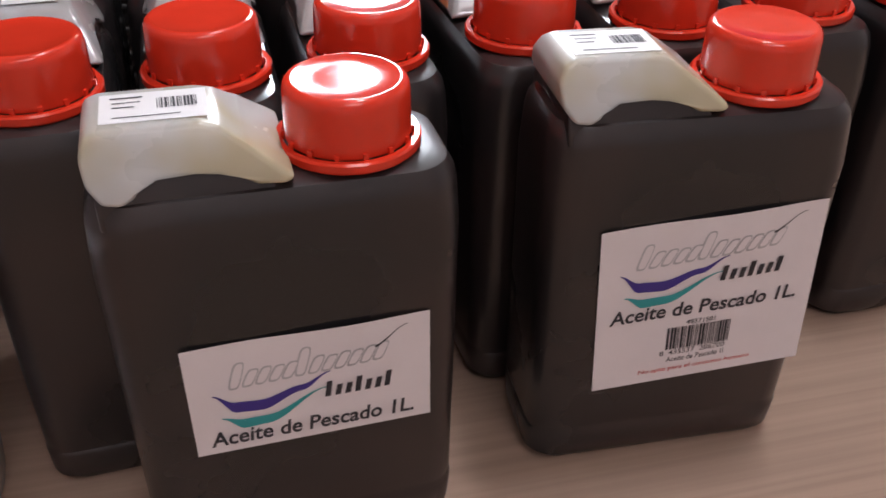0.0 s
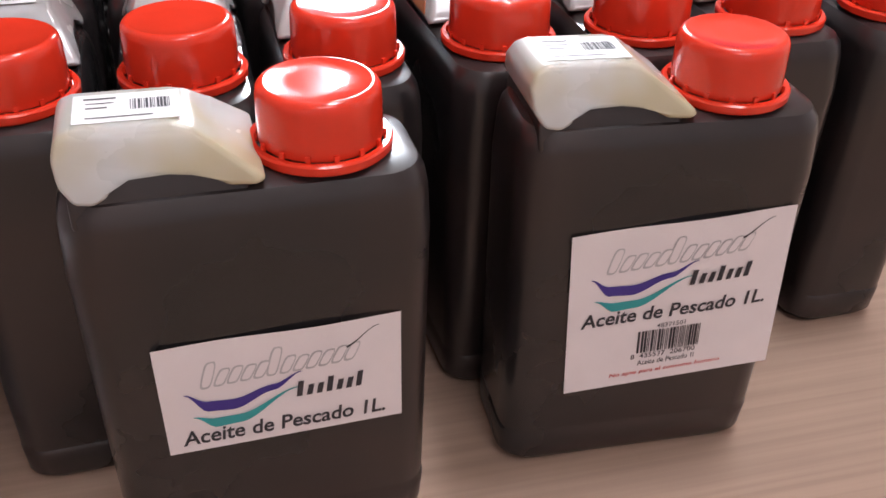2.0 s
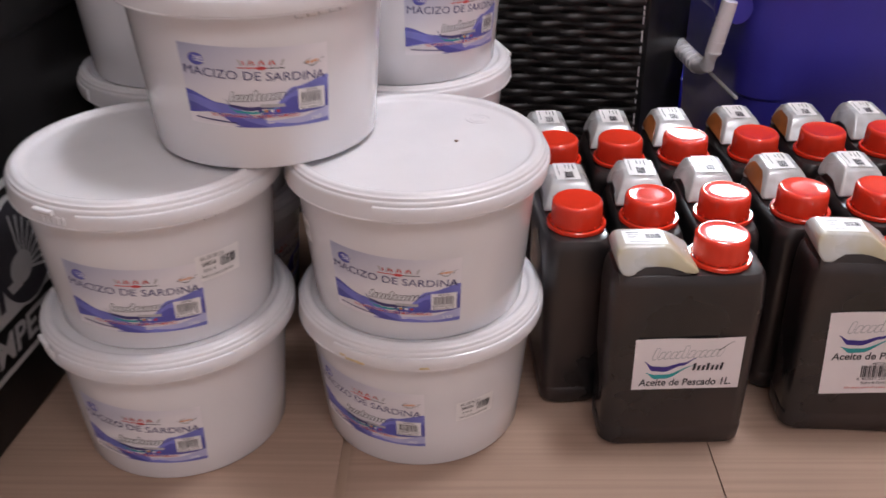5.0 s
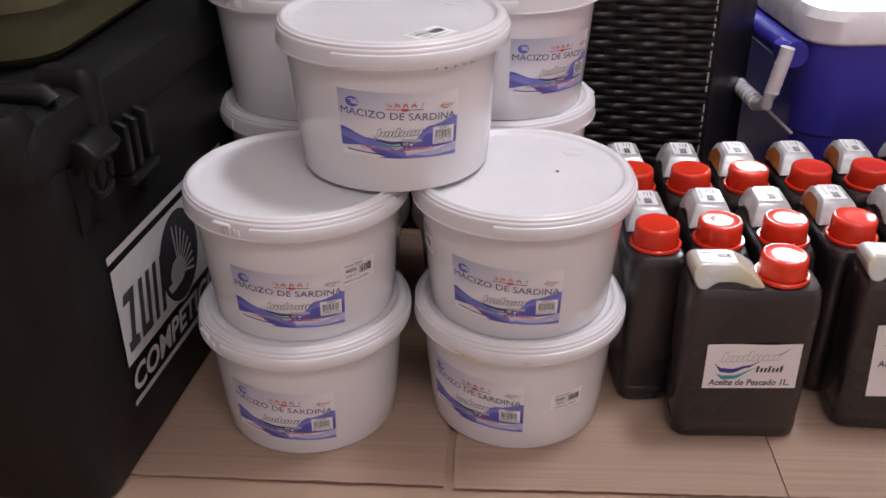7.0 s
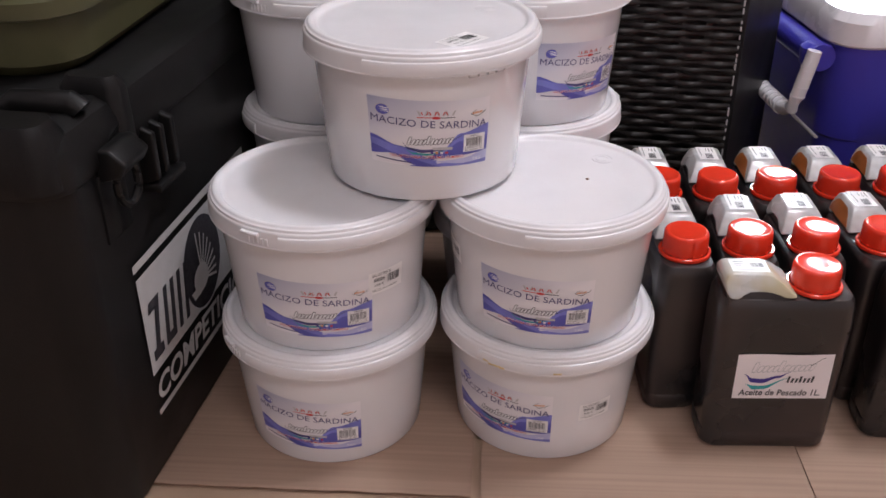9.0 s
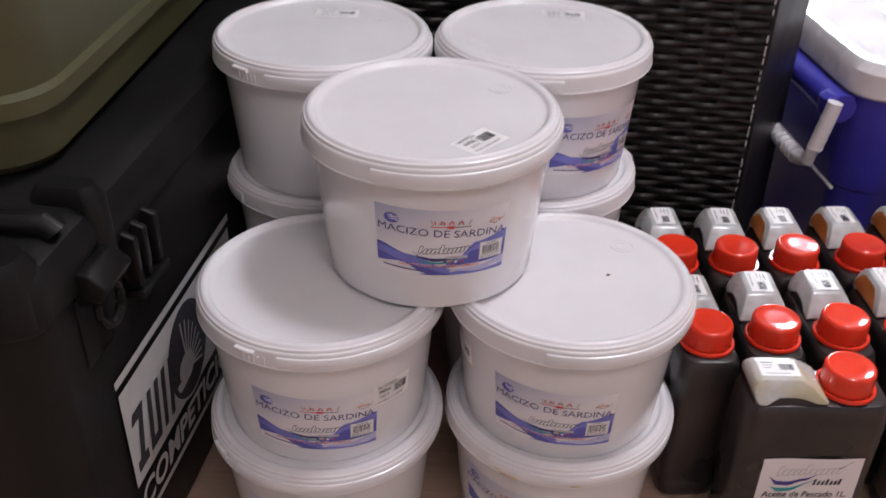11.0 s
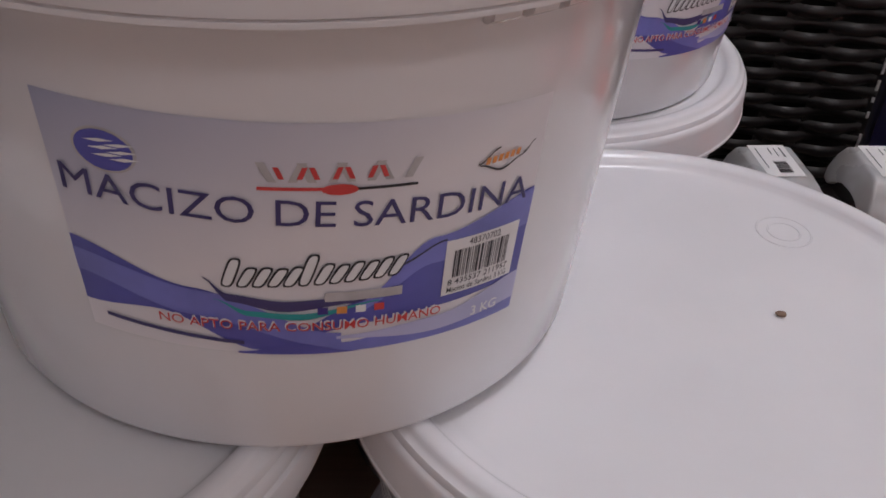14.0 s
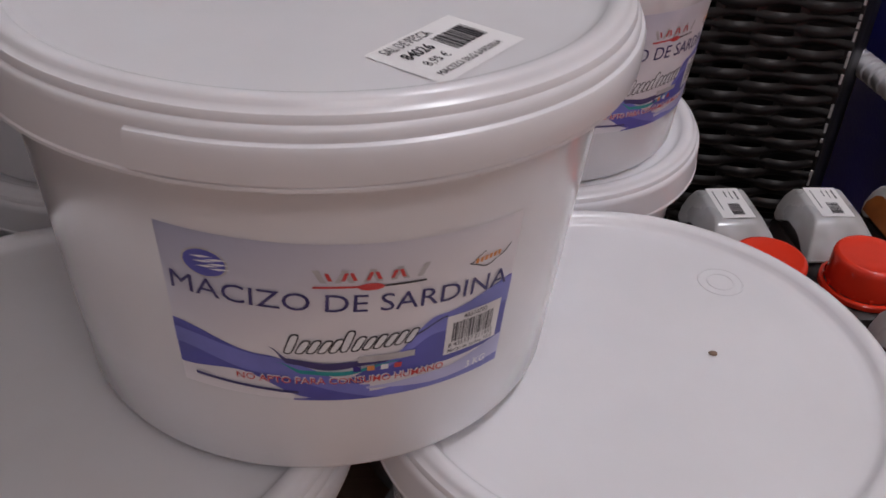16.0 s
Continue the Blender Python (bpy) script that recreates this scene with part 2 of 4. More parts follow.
def prism(outline, y0, y1, bevel=0.0, taper=None):
    """An outline in x, z drawn out along y; taper(x, z) scales its depth."""
    bm = bmesh.new()
    t = taper or (lambda x, z: 1.0)
    c = (y0 + y1) / 2
    a = [bm.verts.new((x, c + (y0 - c) * t(x, z), z)) for x, z in outline]
    b = [bm.verts.new((x, c + (y1 - c) * t(x, z), z)) for x, z in outline]
    bm.faces.new(a)
    bm.faces.new(b[::-1])
    for k in range(len(a)):
        q = (k + 1) % len(a)
        bm.faces.new((a[q], a[k], b[k], b[q]))
    if bevel:
        bmesh.ops.bevel(bm, geom=list(bm.edges), offset=bevel, segments=3, profile=0.5, affect="EDGES", clamp_overlap=True)
    return bm


def tube(points, r, seg=10, closed=False):
    bm = bmesh.new()
    pts = [Vector(p) for p in points]
    rings = []
    n = len(pts)
    for k, p in enumerate(pts):
        a = pts[(k - 1) % n] if closed or k else pts[0]
        b = pts[(k + 1) % n] if closed or k < n - 1 else pts[-1]
        t = (b - a).normalized()
        up = Vector((0, 0, 1)) if abs(t.z) < 0.95 else Vector((1, 0, 0))
        s = t.cross(up).normalized()
        u = s.cross(t)
        rings.append([bm.verts.new(p + r * (math.cos(2 * math.pi * j / seg) * s + math.sin(2 * math.pi * j / seg) * u)) for j in range(seg)])
    for k in range(n if closed else n - 1):
        a, b = rings[k], rings[(k + 1) % n]
        for j in range(seg):
            q = (j + 1) % seg
            bm.faces.new((a[j], a[q], b[q], b[j]))
    if not closed:
        bm.faces.new(rings[0][::-1])
        bm.faces.new(rings[-1])
    return bm


# flat prints: shapes in label units (u across, v up, metres) laid on a surface by a mapping
def letters(text, width, height, bold=0.0, shear=0.0):
    cu = bpy.data.curves.new("letters", "FONT")
    cu.body, cu.resolution_u, cu.offset, cu.shear = text, 3, bold, shear
    ob = new("letters", cu)
    me = ob.evaluated_get(bpy.context.evaluated_depsgraph_get()).to_mesh()
    vs = [v.co.copy() for v in me.vertices]
    fs = [tuple(p.vertices) for p in me.polygons]
    ob.evaluated_get(bpy.context.evaluated_depsgraph_get()).to_mesh_clear()
    bpy.data.objects.remove(ob)
    bpy.data.curves.remove(cu)
    x0, x1 = min(v.x for v in vs), max(v.x for v in vs)
    y0, y1 = min(v.y for v in vs), max(v.y for v in vs)
    return [((v.x - x0) / (x1 - x0) * width, (v.y - y0) / (y1 - y0) * height) for v in vs], fs


def lay(shape, u, v, mapping, lift, turn=0.0):
    pts, fs = shape
    bm = bmesh.new()
    c, s = math.cos(radians(turn)), math.sin(radians(turn))
    vs = [bm.verts.new(mapping(u + x * c - y * s, v + x * s + y * c, lift)) for x, y in pts]
    for f in fs:
        try:
            bm.faces.new([vs[i] for i in f])
        except ValueError:
            pass
    return bm


def sheet(w, h, nu=24, nv=2):
    pts = [(w * i / nu, h * j / nv) for j in range(nv + 1) for i in range(nu + 1)]
    fs = [(j * (nu + 1) + i, j * (nu + 1) + i + 1, (j + 1) * (nu + 1) + i + 1, (j + 1) * (nu + 1) + i) for j in range(nv) for i in range(nu)]
    return pts, fs


def band(u0, u1, low, high, n=28):
    """A strip between two curves given as functions of 0..1."""
    pts, fs = [], []
    for i in range(n + 1):
        k = i / n
        u = u0 + (u1 - u0) * k
        pts += [(u, low(k)), (u, max(high(k), low(k) + 1e-5))]
    for i in range(n):
        fs.append((2 * i, 2 * i + 2, 2 * i + 3, 2 * i + 1))
    return pts, fs


def pieces(put, name, shapes, u, v, *rest, **more):
    for (p, f), du, dv in shapes:
        put(name, ([(x + du, y + dv) for x, y in p], f), u, v, *rest, **more)


def many(shapes):
    pts, fs = [], []
    for (p, f), u, v in shapes:
        k = len(pts)
        pts += [(x + u, y + v) for x, y in p]
        fs += [tuple(i + k for i in q) for q in f]
    return pts, fs


def disc(rx, ry, n=28):
    pts = [(rx * math.cos(2 * math.pi * k / n), ry * math.sin(2 * math.pi * k / n)) for k in range(n)]
    return pts, [tuple(range(n))]


def slanted(w, h, lean):
    return [(0, 0), (w, 0), (w + lean, h), (lean, h)], [(0, 1, 2, 3)]


def slug(w, h, lean, n=16):
    pts = []
    for k in range(n):
        c, s = math.cos(2 * math.pi * k / n), math.sin(2 * math.pi * k / n)
        x, y = math.copysign(abs(c) ** 0.55, c), math.copysign(abs(s) ** 0.55, s)
        pts.append((w / 2 + w / 2 * x + lean * (0.5 + y / 2), h / 2 + h / 2 * y))
    return pts, [tuple(range(n))]


def bars(width, height, count, seed):
    rnd = random.Random(seed)
    out, u = [], 0.0
    widths = [rnd.choice((1, 1, 2, 3)) for _ in range(count)]
    gaps = [rnd.choice((1, 1, 2)) for _ in range(count)]
    k = width / (sum(widths) + sum(gaps))
    for a, g in zip(widths, gaps):
        out.append((slanted(a * k, height, 0), u, 0))
        u += (a + g) * k
    return many(out)


def curve(points):
    """A smooth function through (k, value) pairs, k from 0 to 1."""
    def f(k):
        for (a, p), (b, q) in zip(points, points[1:]):
            if k <= b:
                s = (k - a) / (b - a)
                s = s * s * (3 - 2 * s)
                return p + (q - p) * s
        return points[-1][1]
    return f


# ---------------------------------------------------------------- the room
def structure(name, bm, material, label):
    return tagged(part(name, bm, material), label, name.split("_")[0], kind="structure")


structure("floor", box(-2.5, 3.0, -2.6, 2.6, -0.10, -0.004), M_FLOOR, "brown tiled shop floor under the cardboard sheets")
structure("wall_south", box(-2.6, 3.1, -2.7, -2.6, -0.1, 2.5), M_WALL, "cream painted plain shop wall")
structure("wall_west", box(-2.6, -2.5, -2.6, 2.6, -0.1, 2.5), M_WALL, "cream painted plain shop wall")
structure("wall_east", box(3.0, 3.1, -2.6, 2.6, -0.1, 2.5), M_WALL, "cream painted plain shop wall")
structure("ceiling", box(-2.6, 3.1, -2.7, 2.7, 2.5, 2.6), M_CEIL, "white painted plain ceiling")
bm = box(-2.6, 0.38, 2.6, 2.7, -0.1, 2.5)
box(0.96, 3.1, 2.6, 2.7, -0.1, 2.5, bm=bm)
box(0.38, 0.96, 2.6, 2.7, -0.1, 0.86, bm=bm)
box(0.38, 0.96, 2.6, 2.7, 1.66, 2.5, bm=bm)
structure("wall_north", bm, M_WALL, "cream painted wall with a bright window opening")
structure("backdrop", box(-0.6, 2.4, 3.4, 3.45, 0.2, 2.6), M_DAY, "bright overcast daylight outside the window")

# window, and added ceiling lights that stay out of view
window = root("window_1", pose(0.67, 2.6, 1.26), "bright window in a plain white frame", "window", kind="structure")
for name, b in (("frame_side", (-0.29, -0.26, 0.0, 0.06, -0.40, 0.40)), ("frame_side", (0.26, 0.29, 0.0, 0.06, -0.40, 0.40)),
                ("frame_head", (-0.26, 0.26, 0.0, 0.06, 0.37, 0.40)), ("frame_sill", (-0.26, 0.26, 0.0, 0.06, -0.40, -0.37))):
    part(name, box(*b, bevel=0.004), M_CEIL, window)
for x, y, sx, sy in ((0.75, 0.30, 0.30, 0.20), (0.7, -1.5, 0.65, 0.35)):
    lamp = root("ceiling_light", pose(x, y, 2.5), "unseen flat white rectangular ceiling light, added to light the room", "lamp", "ceiling lights")
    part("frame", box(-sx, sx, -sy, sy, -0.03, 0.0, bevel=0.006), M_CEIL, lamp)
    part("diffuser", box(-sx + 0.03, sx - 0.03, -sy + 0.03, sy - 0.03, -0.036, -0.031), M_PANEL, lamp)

# ---------------------------------------------------------------- cardboard on the floor
def card(corner, across, deep, turn):
    """A sheet with one front corner given; across runs right of it, or left where it is negative."""
    w, d = abs(across) / 2, deep / 2
    c, s_ = math.cos(radians(turn)), math.sin(radians(turn))
    x, y = corner[0] + across / 2 * c - d * s_, corner[1] + across / 2 * s_ + d * c
    ob = root("cardboard_sheet", pose(x, y, 0, 0, 0, turn), "flat brown corrugated cardboard sheet on the floor", "cardboard", "cardboard sheets")
    rnd = random.Random(int(corner[0] * 1000))
    bm = bmesh.new()
    n = 40
    front = [(-w + 2 * w * k / n, -d + rnd.uniform(-0.0007, 0.0007)) for k in range(n + 1)]
    loop = front + [(w, d), (-w, d)]
    top = [bm.verts.new((x, y, 0.0)) for x, y in loop]
    low = [bm.verts.new((x, y, -0.0012)) for x, y in loop]
    bm.faces.new(top)
    bm.faces.new(low[::-1])
    for k in range(len(loop)):
        q = (k + 1) % len(loop)
        bm.faces.new((top[q], top[k], low[k], low[q]))
    part("liner", bm, M_CARD, ob)
    part("fluting", box(-w + 0.0008, w - 0.0008, -d + 0.0012, d - 0.001, -0.0036, -0.0012), M_CARD_EDGE, ob, "dark corrugated edge")
    return ob


card((0.0545, -0.118), -0.50, 0.46, 6.0)
card((0.0630, -0.1190), 0.285, 0.46, 7.0)
card((0.3470, -0.0840), 0.60, 0.46, 7.0)

# ---------------------------------------------------------------- buckets
LID_R, BASE_R, PITCH = 0.0967, 0.0798, 0.1202
SQUAT = PITCH / 0.1332
BODY_H = 0.1165 * SQUAT


def body_r(z):
    return BASE_R + (0.0893 - BASE_R) * z / BODY_H


def on_bucket(u, v, lift):
    v -= 0.050 * u                       # the label was stuck on a little askew
    r = body_r(v) + lift
    a = radians(-90) + u / body_r(0.055)
    return (r * math.cos(a), r * math.sin(a), v)


LW, LZ0, LH = 0.0968, 0.0318, 0.0528      # printed label: arc length, foot, height


def UV(u, v):
    return (u - 0.5) * LW, LZ0 + v * LH


def make_bucket():
    b = root("bait_bucket", Matrix.Identity(4), "white round plastic bucket of sardine bait, lid on", "bucket", "stacked bait buckets")

    def turned(profile, *rest, **more):
        return lathe([(r, z * SQUAT) for r, z in profile], *rest, **more)

    bm = turned([(0, 0.0028), (0.070, 0.0028), (0.072, 0.0), (0.0778, 0.0), (0.0792, 0.0008), (BASE_R + 0.0002, 0.0025),
                (body_r(0.03 * SQUAT), 0.03), (body_r(0.06 * SQUAT), 0.06), (body_r(0.09 * SQUAT), 0.09), (body_r(0.108 * SQUAT), 0.108),
                (0.0905, 0.1085), (0.0908, 0.112), (0.0905, 0.126), (0, 0.126)], 96)
    part("body", bm, M_BUCKET, b)
    lid = part("lid", turned([(0, 0.1300), (0.03, 0.1301), (0.0800, 0.1303), (0.0830, 0.1305), (0.0846, 0.1312), (0.0856, 0.1328), (0.0866, 0.1338), (0.0884, 0.1345),
                             (0.0904, 0.1344), (0.0914, 0.1337), (0.0918, 0.1328), (0.0926, 0.1320), (0.0936, 0.1315), (0.0941, 0.1304),
                             (0.0942, 0.1293), (0.0949, 0.1288), (0.0955, 0.1278), (0.0957, 0.1262), (0.0961, 0.1180), (0.0963, 0.1146),
                             (LID_R, 0.1141), (LID_R, 0.1131), (0.0955, 0.1127), (0.0928, 0.1130), (0.0926, 0.126)], 120), M_LID, b, "white snap-on lid with a raised rim")
    strip = [(0.0956, 0.1256), (0.0968, 0.1250), (0.0974, 0.1236), (0.0975, 0.1180), (0.0972, 0.1150), (0.0960, 0.1144)]
    part("tear_strip", turned(strip, 80, -103, 120), M_LID, lid)
    tab = turned([(0.0958, 0.1268), (0.0985, 0.1266), (0.0990, 0.1256), (0.0986, 0.1236), (0.0958, 0.1234)], 8, -122.5, -113)
    part("pull_tab", tab, M_LID, lid)
    for a in (-119, -116.5, -114, -111.5, -109):
        part("rib", turned([(0.0955, 0.1225), (0.0972, 0.1220), (0.0972, 0.1165), (0.0955, 0.1160)], 2, a - 0.5, a + 0.5), M_LID, lid)
    for a in list(range(-166, -140, 5)) + list(range(-52, -30, 5)):
        bm = turned([(0.0905, 0.1132), (0.0942, 0.1130), (0.0938, 0.1105), (0.0918, 0.1092), (0.0905, 0.1092)], 4, a - 1.7, a + 1.7)
        part("catch", bm, M_LID, lid)
    for r_ in (0.0052, 0.0088):
        part("moulded_ring", turned([(r_ - 0.0005, 0.1300), (r_ - 0.0002, 0.13052), (r_ + 0.0002, 0.13052), (r_ + 0.0005, 0.1300)], 28, centre=(0.044, 0.046)), M_LID, lid)
    # printed label
    paper = part("printed_label", lay(sheet(LW, LH, 40, 4), -LW / 2, LZ0, on_bucket, 0.00015), M_LABEL, b, "paper label with blue waves and dark lettering")

    def put(name, shape, u, v, material, lift, label="", turn=0.0):
        return part(name, lay(shape, *UV(u, v), on_bucket, lift, turn), material, paper, label)

    W_, H_ = LW, LH
    put("wave", band(0, 0.50 * W_, curve([(0, 0.13 * H_), (0.35, 0.17 * H_), (0.75, 0.02 * H_), (1, 0.0)]),
                     curve([(0, 0.425 * H_), (0.5, 0.30 * H_), (1, 0.13 * H_)])), 0, 0, M_WAVE_DEEP, 0.00030)
    put("wave", band(0, 0.55 * W_, curve([(0, 0.27 * H_), (0.45, 0.17 * H_), (1, 0.03 * H_)]),
                     curve([(0, 0.37 * H_), (0.5, 0.29 * H_), (1, 0.10 * H_)])), 0, 0, M_WAVE, 0.00040)
    put("wave", band(0, 0.63 * W_, curve([(0, 0.002 * H_), (1, 0.002 * H_)]),
                     curve([(0, 0.02 * H_), (0.3, 0.05 * H_), (0.55, 0.10 * H_), (0.8, 0.07 * H_), (1, 0.16 * H_)])), 0.37, 0, M_WAVE, 0.00034)
    put("wave", band(0, 0.56 * W_, curve([(0, 0.08 * H_), (0.3, 0.14 * H_), (0.6, 0.16 * H_), (1, 0.18 * H_)]),
                     curve([(0, 0.12 * H_), (0.30, 0.26 * H_), (0.62, 0.50 * H_), (1, 0.605 * H_)])), 0.44, 0, M_WAVE_DEEP, 0.00030)
    put("wave", band(0, 0.42 * W_, curve([(0, 0.20 * H_), (0.4, 0.38 * H_), (1, 0.43 * H_)]),
                     curve([(0, 0.24 * H_), (0.4, 0.50 * H_), (1, 0.60 * H_)])), 0.58, 0, M_WAVE, 0.00040)
    put("wave", band(0, 0.46 * W_, curve([(0, 0.07 * H_), (0.5, 0.035 * H_), (1, 0.06 * H_)]),
                     curve([(0, 0.085 * H_), (0.5, 0.11 * H_), (1, 0.20 * H_)])), 0.54, 0, M_WAVE_PALE, 0.00042)
    put("wave", band(0, 0.26 * W_, curve([(0, 0.0), (0.5, 0.0), (1, 0.0)]),
                     curve([(0, 0.01 * H_), (0.5, 0.05 * H_), (1, 0.002 * H_)])), 0.33, 0, M_WAVE_DEEP, 0.00046)
    put("lettering", letters("MACIZO DE SARDINA", 0.955 * W_, 0.108 * H_), 0.02, 0.632, M_INK_BLUE, 0.00050, "dark blue capitals", turn=-2.1)
    put("lettering", letters("NO APTO PARA CONSUMO HUMANO", 0.60 * W_, 0.050 * H_, bold=0.018), 0.172, 0.128, M_WHITE_PRINT, 0.00095)
    put("lettering", letters("NO APTO PARA CONSUMO HUMANO", 0.60 * W_, 0.042 * H_, bold=0.002), 0.174, 0.131, M_RED_INK, 0.00120, "red capitals")
    put("lettering", letters("3 KG", 0.075 * W_, 0.05 * H_, bold=0.01), 0.862, 0.060, M_WHITE_PRINT, 0.00095, "pale grey lettering")
    put("fine_print", sheet(0.30 * W_, 0.018 * H_, 16, 1), 0.045, 0.075, M_INK_BLUE, 0.00052, turn=-3)
    # round badge, plain shapes only
    put("badge", disc(0.062 * W_, 0.085 * H_), 0.125, 0.825, M_SILVER, 0.00030)
    put("badge", disc(0.056 * W_, 0.076 * H_), 0.125, 0.825, M_WAVE_DEEP, 0.00040, "dark blue round badge")
    pieces(put, "badge_mark", [(slanted(0.030 * W_, 0.014 * H_, 0.003), -0.036 * W_ + 0.006 * k * W_, 0.030 * H_ - 0.026 * k * H_) for k in range(3)], 0.125, 0.825, M_WHITE_PRINT, 0.00050)
    pieces(put, "badge_mark", [(slanted(0.030 * W_, 0.014 * H_, 0.003), 0.002 * W_ + 0.003 * k * W_, 0.022 * H_ - 0.026 * k * H_) for k in range(3)], 0.125, 0.825, M_WHITE_PRINT, 0.00050)
    # grey and red mark with its knotted line
    zig = [(slanted(0.016 * W_, 0.075 * H_, 0.020 * W_ * (1 if k % 2 else -1)), 0.036 * k * W_, 0) for k in range(8)]
    pieces(put, "trade_mark", zig, 0.415, 0.780, M_SILVER, 0.00040)
    pieces(put, "trade_mark", [(slanted(0.010 * W_, 0.046 * H_, 0.010 * W_ * (1 if k % 2 else -1)), 0.032 * k * W_, 0) for k in range(7)], 0.435, 0.793, M_RED_INK, 0.00050)
    put("trade_mark", sheet(0.17 * W_, 0.013 * H_, 10, 1), 0.395, 0.748, M_RED_INK, 0.00045)
    put("trade_mark", sheet(0.13 * W_, 0.011 * H_, 8, 1), 0.565, 0.746, M_INK, 0.00045)
    put("trade_mark", disc(0.035 * W_, 0.022 * H_, 12), 0.545, 0.752, M_RED_INK, 0.00055)
    # fish outline mark
    put("fish_mark", band(0, 0.11 * W_, curve([(0, 0.0), (0.5, -0.035 * H_), (1, 0.004 * H_)]), curve([(0, 0.006 * H_), (0.5, -0.026 * H_), (1, 0.010 * H_)])), 0.83, 0.770, M_INK, 0.00045)
    put("fish_mark", band(0, 0.05 * W_, curve([(0, 0.0), (1, 0.055 * H_)]), curve([(0, 0.008 * H_), (1, 0.061 * H_)])), 0.825, 0.775, M_INK, 0.00045)
    put("fish_mark", band(0, 0.03 * W_, curve([(0, 0.0), (1, 0.045 * H_)]), curve([(0, 0.012 * H_), (1, 0.050 * H_)])), 0.940, 0.777, M_INK, 0.00045)
    pieces(put, "fish_mark", [(slanted(0.010 * W_, 0.028 * H_, 0.003 * W_), 0.015 * k * W_, 0.002 * k * H_) for k in range(6)], 0.842, 0.773, M_ORANGE, 0.00055)
    # brand drawn as slanted blocks over a swoosh
    tall = (0.125, 0.085, 0.085, 0.08, 0.085, 0.135, 0.09, 0.08, 0.085, 0.08, 0.085, 0.085)
    pieces(put, "brand_mark", [(slug(0.028 * W_, tall[k] * H_ + 0.012 * H_, 0.026 * W_), 0.0305 * k * W_, 0.003 * k * H_) for k in range(12)], 0.305, 0.322, M_INK, 0.00050)
    pieces(put, "brand_mark", [(slug(0.019 * W_, tall[k] * H_ - 0.004 * H_, 0.024 * W_), 0.0305 * k * W_, 0.003 * k * H_) for k in range(12)], 0.3105, 0.331, M_WHITE_PRINT, 0.00062, "pale slanted strokes")
    put("brand_mark", sheet(0.165 * W_, 0.042 * H_, 10, 1), 0.515, 0.262, M_SILVER, 0.00060)
    put("swoosh", band(0, 0.40 * W_, curve([(0, 0.36 * H_), (0.12, 0.255 * H_), (0.4, 0.215 * H_), (0.75, 0.245 * H_), (1, 0.30 * H_)]),
                       curve([(0, 0.362 * H_), (0.12, 0.29 * H_), (0.4, 0.265 * H_), (0.75, 0.28 * H_), (1, 0.305 * H_)])), 0.272, 0, M_INK_BLUE, 0.00047)
    put("swoosh", band(0, 0.34 * W_, curve([(0, 0.26 * H_), (0.2, 0.19 * H_), (0.5, 0.175 * H_), (1, 0.245 * H_)]),
                       curve([(0, 0.262 * H_), (0.2, 0.215 * H_), (0.5, 0.205 * H_), (1, 0.25 * H_)])), 0.292, 0, M_TEAL, 0.00052)
    put("swoosh", band(0, 0.11 * W_, curve([(0, 0.395 * H_), (1, 0.475 * H_)]), curve([(0, 0.405 * H_), (1, 0.482 * H_)])), 0.665, 0, M_INK, 0.00052)
    for k, m_ in enumerate((M_VIOLET, M_ORANGE, M_WHITE_PRINT, M_RED_INK)):
        put("icon", slanted(0.022 * W_, 0.034 * H_, 0), 0.500 + 0.040 * k, 0.200, m_, 0.00058)
    # bar code panel
    put("barcode_panel", sheet(0.195 * W_, 0.265 * H_, 6, 1), 0.775, 0.205, M_STICK, 0.00055)
    tagged(put("barcode", bars(0.15 * W_, 0.13 * H_, 26, 7), 0.797, 0.288, M_INK, 0.00065), kind="stuff")
    put("lettering", letters("48370702", 0.085 * W_, 0.030 * H_, bold=0.004), 0.830, 0.430, M_INK, 0.00065)
    put("lettering", letters("8 435537 211957", 0.165 * W_, 0.028 * H_, bold=0.004), 0.788, 0.252, M_INK, 0.00065)
    put("lettering", letters("Macizo de Sardina 3 KG", 0.165 * W_, 0.026 * H_, bold=0.004), 0.788, 0.216, M_INK, 0.00065)
    return b


def price_sticker(parent, mapping, w=0.040, h=0.021, lines=("SAL DE PESCA", "84026", "8,95 €", "MACIZO 3KG SARDINA"), paper=True):
    s = part("price_sticker", lay(sheet(w, h, 10, 2), -w / 2, -h / 2, mapping, 0.00012), M_STICK if paper else M_LABEL_CLEAR, parent, "small white price sticker")

    def put(name, shape, u, v):
        return part(name, lay(shape, u * w - w / 2, v * h - h / 2, mapping, 0.00030), M_INK, s)

    tagged(put("barcode", bars(0.38 * w, 0.36 * h, 15, 3), 0.53, 0.38), kind="stuff")
    if lines:
        put("lettering", letters(lines[0], 0.52 * w, 0.14 * h), 0.10, 0.80)
        put("lettering", letters(lines[1], 0.30 * w, 0.16 * h, bold=0.02), 0.14, 0.56)
        put("lettering", letters(lines[2], 0.26 * w, 0.14 * h), 0.16, 0.32)
        put("lettering", letters(lines[3], 0.74 * w, 0.09 * h), 0.10, 0.12)
    else:
        put("text_bar", slanted(0.30 * w, 0.045 * h, 0), 0.10, 0.80)
        put("text_bar", slanted(0.26 * w, 0.030 * h, 0), 0.12, 0.64)
        put("text_bar", slanted(0.20 * w, 0.035 * h, 0), 0.12, 0.48)
        put("text_bar", slanted(0.62 * w, 0.030 * h, 0), 0.12, 0.14)
    return s


